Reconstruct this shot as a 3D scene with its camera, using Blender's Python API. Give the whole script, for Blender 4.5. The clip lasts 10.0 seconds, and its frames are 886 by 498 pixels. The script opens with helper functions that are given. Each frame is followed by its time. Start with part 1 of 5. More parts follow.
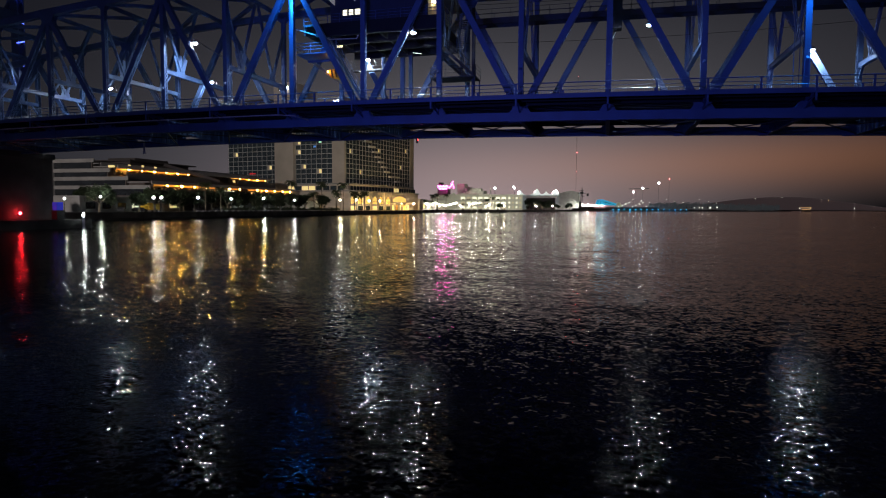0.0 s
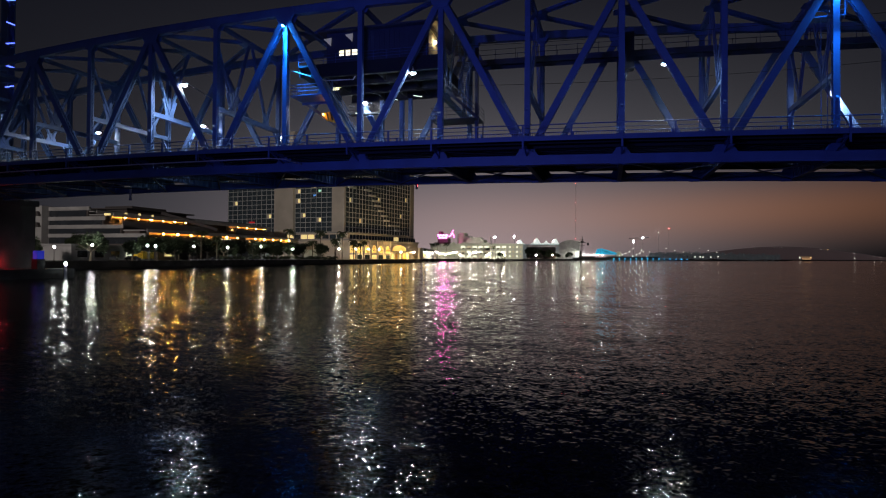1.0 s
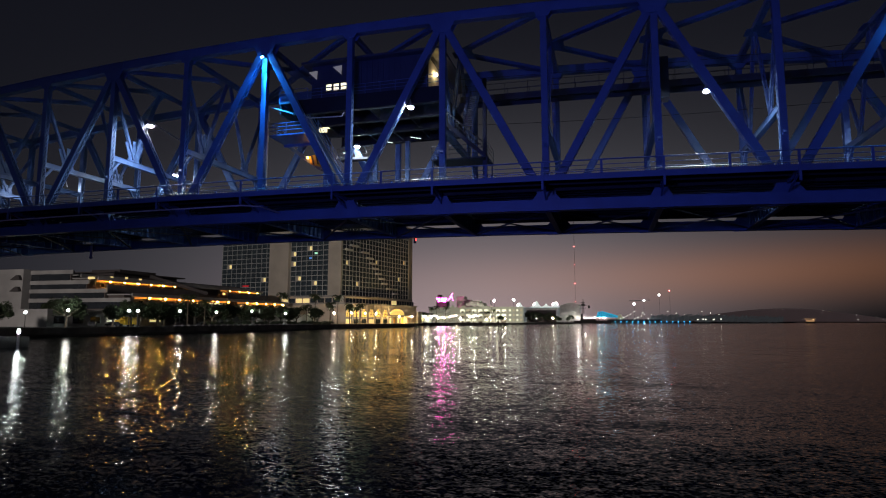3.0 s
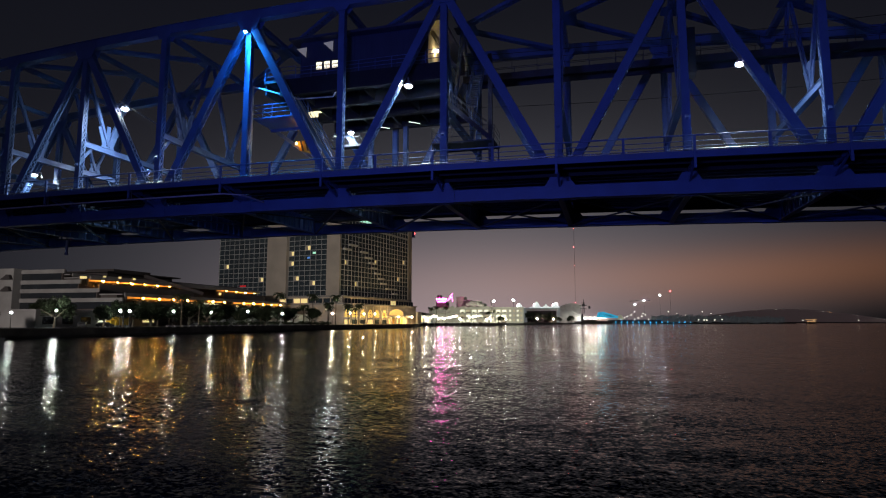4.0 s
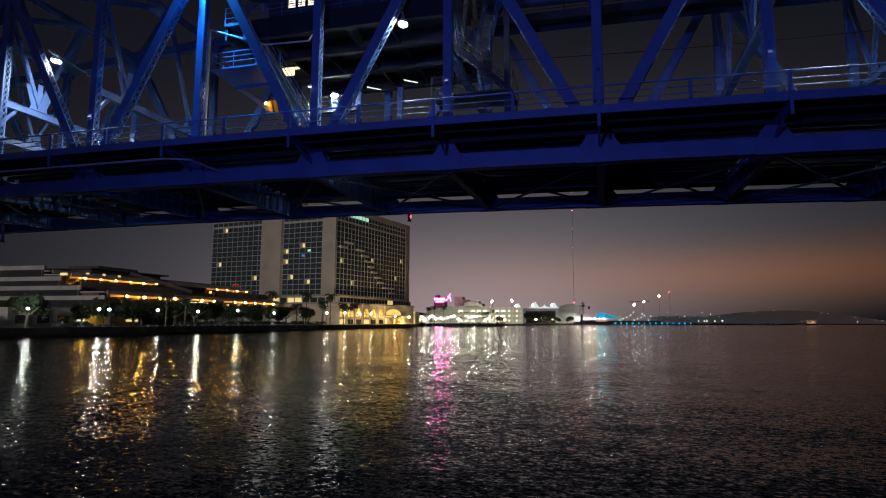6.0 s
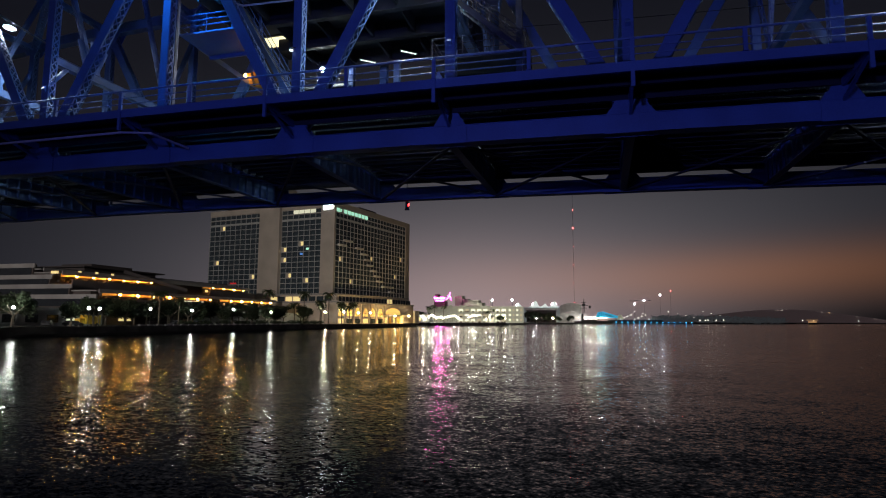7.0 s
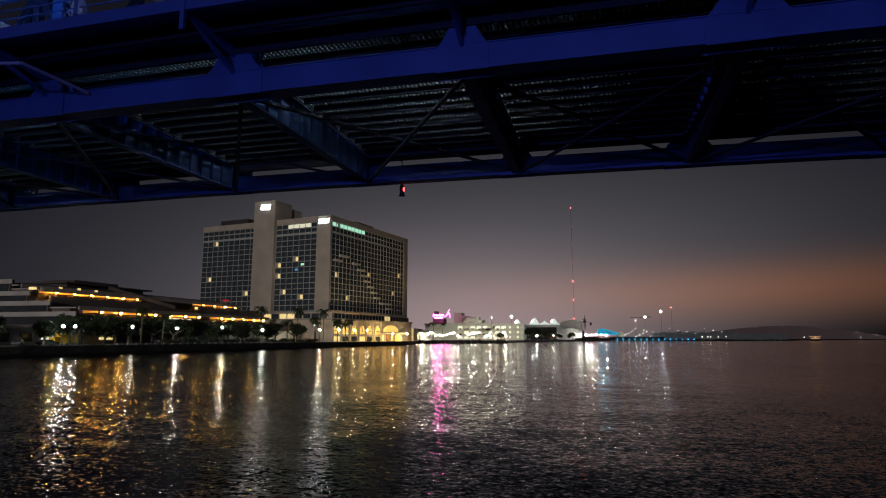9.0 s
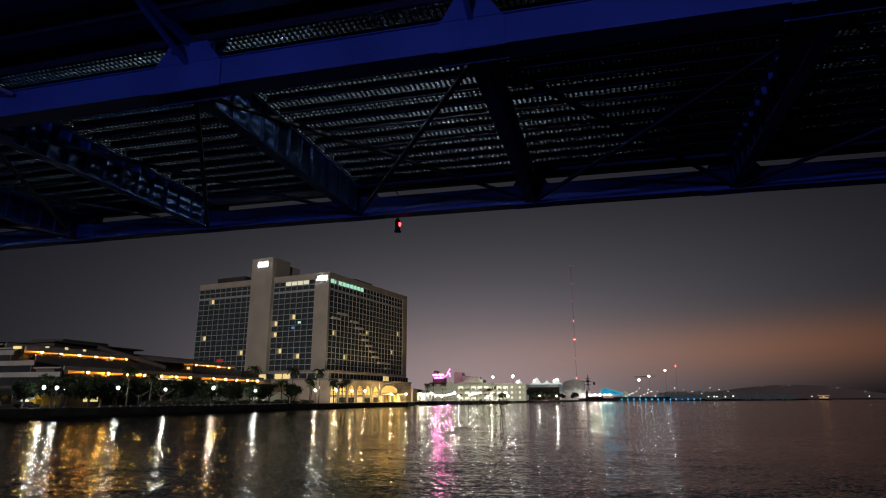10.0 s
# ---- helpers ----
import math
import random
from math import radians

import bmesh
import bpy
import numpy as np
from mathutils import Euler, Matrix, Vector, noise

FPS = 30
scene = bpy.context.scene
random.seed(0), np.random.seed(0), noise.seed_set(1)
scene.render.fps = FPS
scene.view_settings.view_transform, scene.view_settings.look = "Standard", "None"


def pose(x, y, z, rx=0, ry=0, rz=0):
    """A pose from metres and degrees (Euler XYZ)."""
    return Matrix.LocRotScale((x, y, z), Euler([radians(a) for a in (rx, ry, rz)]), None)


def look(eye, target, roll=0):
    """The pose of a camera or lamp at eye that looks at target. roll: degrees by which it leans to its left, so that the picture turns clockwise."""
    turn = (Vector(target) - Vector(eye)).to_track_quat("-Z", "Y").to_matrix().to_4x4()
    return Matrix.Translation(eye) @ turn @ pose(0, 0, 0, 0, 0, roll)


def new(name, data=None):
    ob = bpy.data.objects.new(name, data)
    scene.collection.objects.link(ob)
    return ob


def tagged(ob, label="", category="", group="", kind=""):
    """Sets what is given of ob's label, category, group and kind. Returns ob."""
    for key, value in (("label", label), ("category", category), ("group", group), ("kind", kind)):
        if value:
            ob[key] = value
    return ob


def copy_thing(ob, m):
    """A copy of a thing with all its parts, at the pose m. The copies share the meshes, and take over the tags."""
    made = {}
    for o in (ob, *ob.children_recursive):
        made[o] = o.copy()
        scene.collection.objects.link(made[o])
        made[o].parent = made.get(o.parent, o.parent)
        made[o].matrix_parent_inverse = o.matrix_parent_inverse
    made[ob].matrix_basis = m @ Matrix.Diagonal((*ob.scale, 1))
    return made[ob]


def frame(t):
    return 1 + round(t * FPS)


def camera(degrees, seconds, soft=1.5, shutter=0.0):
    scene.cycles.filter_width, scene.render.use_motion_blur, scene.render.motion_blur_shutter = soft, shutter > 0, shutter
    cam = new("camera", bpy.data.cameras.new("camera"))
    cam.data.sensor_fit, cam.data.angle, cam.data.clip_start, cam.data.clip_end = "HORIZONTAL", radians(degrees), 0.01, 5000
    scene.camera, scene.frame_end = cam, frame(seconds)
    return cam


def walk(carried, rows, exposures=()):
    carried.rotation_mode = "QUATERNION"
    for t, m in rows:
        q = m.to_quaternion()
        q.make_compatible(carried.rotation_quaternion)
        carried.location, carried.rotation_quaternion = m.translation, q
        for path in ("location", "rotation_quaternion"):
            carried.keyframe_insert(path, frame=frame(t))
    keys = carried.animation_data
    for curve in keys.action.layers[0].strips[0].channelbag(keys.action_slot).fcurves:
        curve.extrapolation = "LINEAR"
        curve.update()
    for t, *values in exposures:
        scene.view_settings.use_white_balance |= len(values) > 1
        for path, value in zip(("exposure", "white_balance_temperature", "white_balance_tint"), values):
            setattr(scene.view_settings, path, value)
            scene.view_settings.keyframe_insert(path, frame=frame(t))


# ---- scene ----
cam = camera(73.0, 10.0, soft=1.1)
PATH = [
    (0, (32.05, -57.072, 3.359), (31.521, -55.148, 3.223), 0.3),
    (0.5, (31.399, -54.839, 3.397), (30.867, -52.912, 3.343), 0.4),
    (1, (30.716, -52.624, 3.439), (30.185, -50.696, 3.466), 0.4),
    (1.5, (30.016, -50.386, 3.45), (29.485, -48.46, 3.558), 0.3),
    (2, (29.295, -48.172, 3.477), (28.768, -46.251, 3.662), 0.1),
    (2.5, (28.591, -46.026, 3.499), (28.067, -44.11, 3.734), 0.1),
    (4, (26.59, -39.443, 3.512), (26.068, -37.528, 3.752), 0.1),
    (4.5, (25.906, -37.24, 3.527), (25.387, -35.323, 3.767), 0.1),
    (5, (25.222, -35.014, 3.542), (24.703, -33.097, 3.781), 0.2),
    (5.5, (24.559, -32.78, 3.544), (24.041, -30.863, 3.783), 0.2),
    (5.7, (24.278, -31.865, 3.551), (23.762, -29.947, 3.792), 0.3),
    (7, (22.564, -26.048, 3.574), (22.048, -24.13, 3.812), 0.3),
    (7.5, (21.892, -23.804, 3.58), (21.377, -21.887, 3.819), 0.2),
    (8, (21.229, -21.587, 3.587), (20.716, -19.669, 3.825), 0.3),
    (8.5, (20.541, -19.372, 3.571), (20.029, -17.454, 3.818), 0.2),
    (9, (19.763, -17.028, 3.579), (19.254, -15.117, 3.874), 0.1),
    (9.5, (19.107, -14.838, 3.562), (18.604, -12.941, 3.947), -0.0),
    (10, (18.494, -12.679, 3.557), (17.996, -10.805, 4.043), -0.1),
]
walk(cam, [(t, look(eye, target, roll)) for t, eye, target, roll in PATH])

# ---- sky, light ----
world = bpy.data.worlds.new("dusk_sky")
scene.world = world
world.use_nodes = True
wn, wl = world.node_tree.nodes, world.node_tree.links
wn.clear()


def wnode(kind, **values):
    n = wn.new(kind)
    for k, v in values.items():
        n.inputs[int(k[1:])].default_value = v
    return n


def wmath(op, a, b=None):
    n = wn.new("ShaderNodeMath")
    n.operation = op
    for slot, v in ((0, a), (1, b)):
        if v is None:
            continue
        if isinstance(v, (int, float)):
            n.inputs[slot].default_value = v
        else:
            wl.new(v, n.inputs[slot])
    return n.outputs[0]


def wdot(vec, direction):
    n = wn.new("ShaderNodeVectorMath")
    n.operation = "DOT_PRODUCT"
    wl.new(vec, n.inputs[0])
    n.inputs[1].default_value = direction
    return n.outputs["Value"]


def wtint(value, colour):
    n = wn.new("ShaderNodeVectorMath")
    n.operation = "SCALE"
    n.inputs[0].default_value = colour
    wl.new(value, n.inputs["Scale"])
    return n.outputs[0]


def wadd(a, b):
    n = wn.new("ShaderNodeVectorMath")
    n.operation = "ADD"
    wl.new(a, n.inputs[0])
    wl.new(b, n.inputs[1])
    return n.outputs[0]


sky_dir = wn.new("ShaderNodeTexCoord").outputs["Generated"]
height = wmath("MAXIMUM", wdot(sky_dir, (0, 0, 1)), 0.0)


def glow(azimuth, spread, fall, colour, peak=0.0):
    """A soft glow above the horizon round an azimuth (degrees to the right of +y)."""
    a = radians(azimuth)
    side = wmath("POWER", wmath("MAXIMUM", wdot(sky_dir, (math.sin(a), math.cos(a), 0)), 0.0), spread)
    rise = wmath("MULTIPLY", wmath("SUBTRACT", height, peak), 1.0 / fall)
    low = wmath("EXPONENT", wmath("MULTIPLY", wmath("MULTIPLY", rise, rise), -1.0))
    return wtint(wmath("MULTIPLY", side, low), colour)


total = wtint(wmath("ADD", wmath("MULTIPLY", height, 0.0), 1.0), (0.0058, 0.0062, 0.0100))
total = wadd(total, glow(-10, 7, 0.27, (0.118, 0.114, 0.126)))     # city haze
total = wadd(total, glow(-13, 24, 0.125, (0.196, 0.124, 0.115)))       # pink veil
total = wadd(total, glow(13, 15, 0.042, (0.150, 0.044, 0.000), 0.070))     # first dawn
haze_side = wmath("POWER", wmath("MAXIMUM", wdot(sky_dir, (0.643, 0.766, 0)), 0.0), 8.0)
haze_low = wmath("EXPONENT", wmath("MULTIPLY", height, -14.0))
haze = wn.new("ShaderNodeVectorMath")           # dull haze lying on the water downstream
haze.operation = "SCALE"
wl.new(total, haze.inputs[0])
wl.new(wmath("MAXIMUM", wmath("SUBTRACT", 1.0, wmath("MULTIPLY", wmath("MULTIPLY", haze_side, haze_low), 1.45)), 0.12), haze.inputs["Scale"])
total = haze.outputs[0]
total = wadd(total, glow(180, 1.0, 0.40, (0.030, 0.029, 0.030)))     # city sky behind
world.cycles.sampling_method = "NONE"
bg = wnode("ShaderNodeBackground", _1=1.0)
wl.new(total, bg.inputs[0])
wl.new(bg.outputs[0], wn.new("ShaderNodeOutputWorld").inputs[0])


def spot(name, eye, target, watts, colour, angle=60, blend=0.6, size=0.3):
    data = bpy.data.lights.new(name, "SPOT")
    data.energy, data.color, data.spot_size, data.spot_blend, data.shadow_soft_size = watts, colour, radians(angle), blend, size
    ob = new(name, data)
    ob.matrix_world = look(eye, target)
    return ob


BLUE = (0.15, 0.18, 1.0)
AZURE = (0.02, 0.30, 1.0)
# added blue fill for the bridge lighting, unseen, beyond both ends and over water
spot("blue_fill_west", (-46, -62, 26.0), (-10, 0, 17), 800, BLUE, 75, 0.8)
spot("blue_fill_mid", (15, -46, 10.5), (23, 0, 17), 12000, BLUE, 92, 0.85)
spot("blue_fill_east", (86, -58, 26.0), (46, 0, 17), 3500, BLUE, 75, 0.8)
spot("blue_fill_low", (12, -90, 4.0), (14, 0, 13), 10000, BLUE, 80, 0.8)
# added unseen fill from the south, behind the camera, brightening the north bank
spot("north_bank_fill", (-70, -330, 48), (-142, 240, 20), 2900000, (1.0, 0.90, 0.80), 17.5, 0.25, 6.0)
# added unseen fill spots that brighten the quay buildings beyond the hotel
spot("factory_fill", (-125, 660, 24), (-175, 755, 16), 120000, (1.0, 0.96, 0.82), 130, 0.6, 1.0)
spot("quay_fill", (-62, 500, 16), (-112, 640, 8), 240000, (1.0, 0.96, 0.80), 120, 0.6, 1.0)
spot("hall_fill", (-40, 835, 34), (-50, 905, 18), 9000, (0.95, 0.98, 0.95), 130, 0.6, 1.0)
spot("forecourt_fill", (-92, 402, 11), (-128, 445, 4), 9000, (1.0, 0.92, 0.66), 130, 0.7, 0.6)
# added warm fill spots, without fixtures, that brighten the hotel podium
for k in range(4):
    spot("podium_fill", (-88.0 - 1.5 * k, 262 + 24 * k, 2.3), (-100.0 + 2 * k, 272 + 24 * k, 8.0), 9500, (1.0, 0.62, 0.20), 130, 0.7, 0.3)
spot("podium_side_fill", (-93.0, 236, 2.3), (-108.0, 252, 7.0), 5000, (1.0, 0.86, 0.60), 130, 0.7, 0.3)
# azure downlights at two peaks of the near truss
spot("azure_downlight_west", (0.0, -0.72, 25.9), (0.0, -0.35, 14.0), 5000, AZURE, 120, 0.9, 0.12)
spot("azure_beam_platform", (0.0, -1.1, 25.8), (1.4, 1.2, 20.0), 14000, AZURE, 34, 0.7, 0.08)
spot("azure_beam_west", (0.0, -1.15, 25.8), (0.0, -0.2, 15.0), 9000, AZURE, 24, 0.7, 0.08)
spot("azure_beam_east", (47.7, -1.15, 24.3), (47.7, -0.2, 14.0), 9000, AZURE, 24, 0.7, 0.08)
spot("azure_downlight_east", (47.7, -0.72, 24.4), (47.7, -0.35, 13.0), 2000, AZURE, 120, 0.9, 0.12)


# ---- materials ----
def material(name, colour, rough=0.6, metal=0.0, vary=0.25, scale=1.5, bump=0.15, colour2=None, fine=14.0, spec=0.5):
    """A surface with stains at one scale and grain at a finer one."""
    m = bpy.data.materials.new(name)
    m.use_nodes = True
    nt, p = m.node_tree, m.node_tree.nodes["Principled BSDF"]
    nodes, links = nt.nodes, nt.links
    co = nodes.new("ShaderNodeTexCoord")
    coarse, grain = nodes.new("ShaderNodeTexNoise"), nodes.new("ShaderNodeTexNoise")
    coarse.inputs["Scale"].default_value, coarse.inputs["Detail"].default_value = scale, 5
    grain.inputs["Scale"].default_value, grain.inputs["Detail"].default_value = fine, 4
    links.new(co.outputs["Object"], coarse.inputs["Vector"])
    links.new(co.outputs["Object"], grain.inputs["Vector"])
    c2 = colour2 or tuple(c * (1 - vary) for c in colour)
    ramp = nodes.new("ShaderNodeValToRGB")
    ramp.color_ramp.elements[0].position, ramp.color_ramp.elements[1].position = 0.35, 0.68
    ramp.color_ramp.elements[0].color, ramp.color_ramp.elements[1].color = (*c2, 1), (*colour, 1)
    links.new(coarse.outputs["Fac"], ramp.inputs["Fac"])
    shade = nodes.new("ShaderNodeMix")
    shade.data_type, shade.blend_type = "RGBA", "MULTIPLY"
    shade.inputs[0].default_value = vary
    links.new(ramp.outputs["Color"], shade.inputs[6])
    links.new(grain.outputs["Fac"], shade.inputs[7])
    links.new(shade.outputs[2], p.inputs["Base Color"])
    rr = nodes.new("ShaderNodeMapRange")
    rr.inputs[3].default_value, rr.inputs[4].default_value = max(rough - 0.12, 0.02), min(rough + 0.12, 1.0)
    links.new(coarse.outputs["Fac"], rr.inputs[0])
    links.new(rr.outputs[0], p.inputs["Roughness"])
    p.inputs["Metallic"].default_value = metal
    p.inputs["Specular IOR Level"].default_value = spec
    if bump:
        b = nodes.new("ShaderNodeBump")
        b.inputs["Strength"].default_value, b.inputs["Distance"].default_value = bump, 0.02
        links.new(grain.outputs["Fac"], b.inputs["Height"])
        links.new(b.outputs[0], p.inputs["Normal"])
    return m


def glowing(name, colour, strength):
    m = bpy.data.materials.new(name)
    m.use_nodes = True
    p = m.node_tree.nodes["Principled BSDF"]
    p.inputs["Base Color"].default_value = (*(0.6 * c for c in colour), 1)
    p.inputs["Emission Color"].default_value, p.inputs["Emission Strength"].default_value = (*colour, 1), strength
    if strength < 4:           # wide dim panes need no light sampling of their own
        m.cycles.emission_sampling = "NONE"
    return m


def glassy(name, colour, rough=0.08):
    m = material(name, colour, rough, 0.0, 0.35, 0.25, 0.0)
    m.node_tree.nodes["Principled BSDF"].inputs["Specular IOR Level"].default_value = 0.9
    return m


STEEL = material("blue_bridge_paint", (0.10, 0.19, 0.42), 0.5, 0.0, 0.3, 0.5, 0.12, (0.08, 0.14, 0.32))
# bridge steel with the shade below deck and between trusses in its colour
STEEL_DARK = material("shaded_blue_steel", (0.045, 0.06, 0.10), 0.65, 0.0, 0.35, 0.6, 0.15, (0.03, 0.028, 0.028))
GALV = material("galvanised_steel", (0.34, 0.36, 0.38), 0.45, 0.7, 0.2, 2.0, 0.1)
GRATE = material("worn_grating_steel", (0.13, 0.17, 0.20), 0.5, 0.3, 0.3, 1.5, 0.1, (0.06, 0.08, 0.10))
HOUSE = material("house_blue_cladding", (0.05, 0.065, 0.12), 0.55, 0.0, 0.25, 0.6, 0.1)
CREAM = material("cream_wall_paint", (0.70, 0.66, 0.55), 0.7, 0.0, 0.15, 1.0, 0.05)
# near-black steel, with the shade below sidewalk and house put into its colour
STEEL_SHADE = material("shade_black_steel", (0.018, 0.02, 0.03), 0.7, 0.0, 0.4, 1.2, 0.1)
PIPE = material("pale_conduit_paint", (0.62, 0.60, 0.64), 0.5, 0.0, 0.2, 2.0, 0.05)
YELLOW = material("hazard_yellow_paint", (0.75, 0.45, 0.03), 0.5, 0.0, 0.2, 2.0, 0.05)
BLACK = material("black_painted_metal", (0.02, 0.02, 0.022), 0.5, 0.0, 0.3, 2.0, 0.05)
PIER_CONCRETE = material("dark_river_concrete", (0.13, 0.125, 0.12), 0.8, 0.0, 0.45, 0.3, 0.35, (0.06, 0.06, 0.06))
LAMP_WHITE = glowing("cool_white_lamp", (0.86, 0.95, 1.0), 1500)
TUBE = glowing("fluorescent_tube", (0.9, 1.0, 0.92), 1.3)
WARM_LAMP = glowing("warm_bulkhead_lamp", (1.0, 0.72, 0.36), 60)
AZURE_LED = glowing("azure_led_face", (0.06, 0.42, 1.0), 260)
BEACON = glowing("amber_beacon", (1.0, 0.42, 0.06), 35)
BLUE_LED = glowing("blue_marker_led", (0.10, 0.16, 1.0), 3.0)
RED_LENS = glowing("red_navigation_lens", (1.0, 0.03, 0.03), 12)
RED_PIER = glowing("red_pier_lens", (1.0, 0.02, 0.03), 110)
MARKER_WHITE = glowing("white_marker_lamp", (0.90, 1.0, 0.97), 45)
WARM_WINDOW = glowing("lit_house_window", (1.0, 0.92, 0.70), 1.6)


# ---- mesh building ----
class Shape:
    """Vertices and faces collected into one mesh."""

    def __init__(self):
        self.v, self.f = [], []

    def box(self, lo, hi, m=None):
        n = len(self.v)
        for x in (lo[0], hi[0]):
            for y in (lo[1], hi[1]):
                for z in (lo[2], hi[2]):
                    p = Vector((x, y, z))
                    self.v.append(tuple(m @ p if m else p))
        for q in ((0, 1, 3, 2), (4, 6, 7, 5), (0, 4, 5, 1), (2, 3, 7, 6), (0, 2, 6, 4), (1, 5, 7, 3)):
            self.f.append(tuple(n + i for i in q))
        return self

    def bar(self, a, b, w, h, up=(0, 1, 0)):
        """A bar from a to b, w wide across and h along the direction up."""
        a, b = Vector(a), Vector(b)
        along = (b - a).normalized()
        u = Vector(up) - along * Vector(up).dot(along)
        if u.length < 1e-4:
            u = Vector((1, 0, 0)) - along * along.x
        u.normalize()
        s = along.cross(u)
        n = len(self.v)
        for p in (a, b):
            for i, j in ((-1, -1), (1, -1), (1, 1), (-1, 1)):
                self.v.append(tuple(p + s * (i * w / 2) + u * (j * h / 2)))
        for q in ((3, 2, 1, 0), (4, 5, 6, 7), (0, 1, 5, 4), (1, 2, 6, 5), (2, 3, 7, 6), (3, 0, 4, 7)):
            self.f.append(tuple(n + i for i in q))
        return self

    def tube(self, a, b, r, sides=8, r2=None):
        a, b = Vector(a), Vector(b)
        along = (b - a).normalized()
        u = along.orthogonal().normalized()
        s = along.cross(u)
        n, r2 = len(self.v), r if r2 is None else r2
        for p, rad in ((a, r), (b, r2)):
            for k in range(sides):
                t = 2 * math.pi * k / sides
                self.v.append(tuple(p + (u * math.cos(t) + s * math.sin(t)) * rad))
        for k in range(sides):
            self.f.append((n + k, n + (k + 1) % sides, n + sides + (k + 1) % sides, n + sides + k))
        self.f.append(tuple(n + k for k in reversed(range(sides))))
        self.f.append(tuple(n + sides + k for k in range(sides)))
        return self

    def ball(self, c, rx, ry, rz, seg=10, rings=6):
        n = len(self.v)
        for j in range(rings + 1):
            a = math.pi * j / rings
            for k in range(seg):
                t = 2 * math.pi * k / seg
                self.v.append((c[0] + rx * math.sin(a) * math.cos(t), c[1] + ry * math.sin(a) * math.sin(t), c[2] + rz * math.cos(a)))
        for j in range(rings):
            for k in range(seg):
                self.f.append((n + j * seg + k, n + (j + 1) * seg + k, n + (j + 1) * seg + (k + 1) % seg, n + j * seg + (k + 1) % seg))
        return self

    def prism(self, outline, depth, m=None):
        """An outline of (x, z) pulled along y by depth."""
        n, k = len(self.v), len(outline)
        for y in (0, depth):
            for x, z in outline:
                p = Vector((x, y, z))
                self.v.append(tuple(m @ p if m else p))
        self.f.append(tuple(range(n, n + k)))
        self.f.append(tuple(reversed(range(n + k, n + 2 * k))))
        for i in range(k):
            self.f.append((n + (i + 1) % k, n + i, n + k + i, n + k + (i + 1) % k))
        return self

    def mesh(self, name, mat):
        me = bpy.data.meshes.new(name)
        me.from_pydata(self.v, [], self.f)
        me.materials.append(mat)
        me.update()
        return me


def thing(name, label, category, group="", kind="", at=(0, 0, 0)):
    ob = tagged(new(name), label, category, group, kind)
    ob.location = at
    ob.empty_display_size = 0.5
    return ob


def part(name, shape, mat, parent, label="", m=None):
    """One mesh part under a thing or part. shape: a Shape, or mesh data to share."""
    data = shape if isinstance(shape, bpy.types.Mesh) else shape.mesh(name, mat)
    ob = new(name, data)
    ob.parent = parent
    if m is not None:
        ob.matrix_local = m
    if label:
        ob["label"] = label
    return ob


def solid(name, shape, mat, label, category, group="", kind="", at=None):
    ob = tagged(new(name, shape.mesh(name, mat)), label, category, group, kind)
    if at:
        ob.location = at
    return ob


def shift(x, y, z):
    return Matrix.Translation((x, y, z))


# ---- the bridge ----
P, W = 7.95, 12.0          # panel length, distance between the trusses
FIRST, LAST = -7, 8


def camber(x):
    return -0.018 * (x / P) ** 2


def low(i):                # middle of the lower chord
    return 12.12 + camber(i * P)


def high(i):               # middle of the upper chord
    return 27.58 - 0.065 * (i - 1) ** 2


def laced(length, w, d, pitch=0.62, plate=0.03, crossed=False):
    """A laced member from the origin up z: two plates facing -y and +y, w wide and d apart, with zigzag bars on both sides. Returns plates, lacing."""
    plates, lace = Shape(), Shape()
    for s in (-1, 1):
        y = s * d / 2
        plates.box((-w / 2, y - plate / 2, 0), (w / 2, y + plate / 2, length))
        for e in (-1, 1):
            plates.box((e * w / 2 - 0.012, min(y, y - s * d * 0.16), 0), (e * w / 2 + 0.012, max(y, y - s * d * 0.16), length))
    n = max(2, int(length / pitch))
    step = length / n
    for e in (-1, 1):
        x = e * (w / 2 + 0.016)
        for k in range(n):
            a, b = (-1, 1) if k % 2 else (1, -1)
            lace.bar((x, a * (d / 2 - 0.06), k * step), (x, b * (d / 2 - 0.06), (k + 1) * step), 0.075, 0.012, (1, 0, 0))
            if crossed:
                lace.bar((x + e * 0.014, b * (d / 2 - 0.06), k * step), (x + e * 0.014, a * (d / 2 - 0.06), (k + 1) * step), 0.075, 0.012, (1, 0, 0))
    return plates, lace


def aim(a, b, side=(0, 1, 0)):
    """The pose that stands z along a to b, with y near the direction side."""
    a, b = Vector(a), Vector(b)
    z = (b - a).normalized()
    y = (Vector(side) - z * Vector(side).dot(z)).normalized()
    x = y.cross(z)
    m = Matrix((x, y, z)).transposed().to_4x4()
    m.translation = a
    return m


def member(name, a, b, w, d, parent, side=(0, 1, 0), pitch=0.62, mat=None, crossed=False):
    plates, lace = laced((Vector(b) - Vector(a)).length, w, d, pitch, crossed=crossed)
    ob = part(name, plates, mat or STEEL, parent, m=aim(a, b, side))
    part("lacing", lace, mat or STEEL, ob)
    return ob


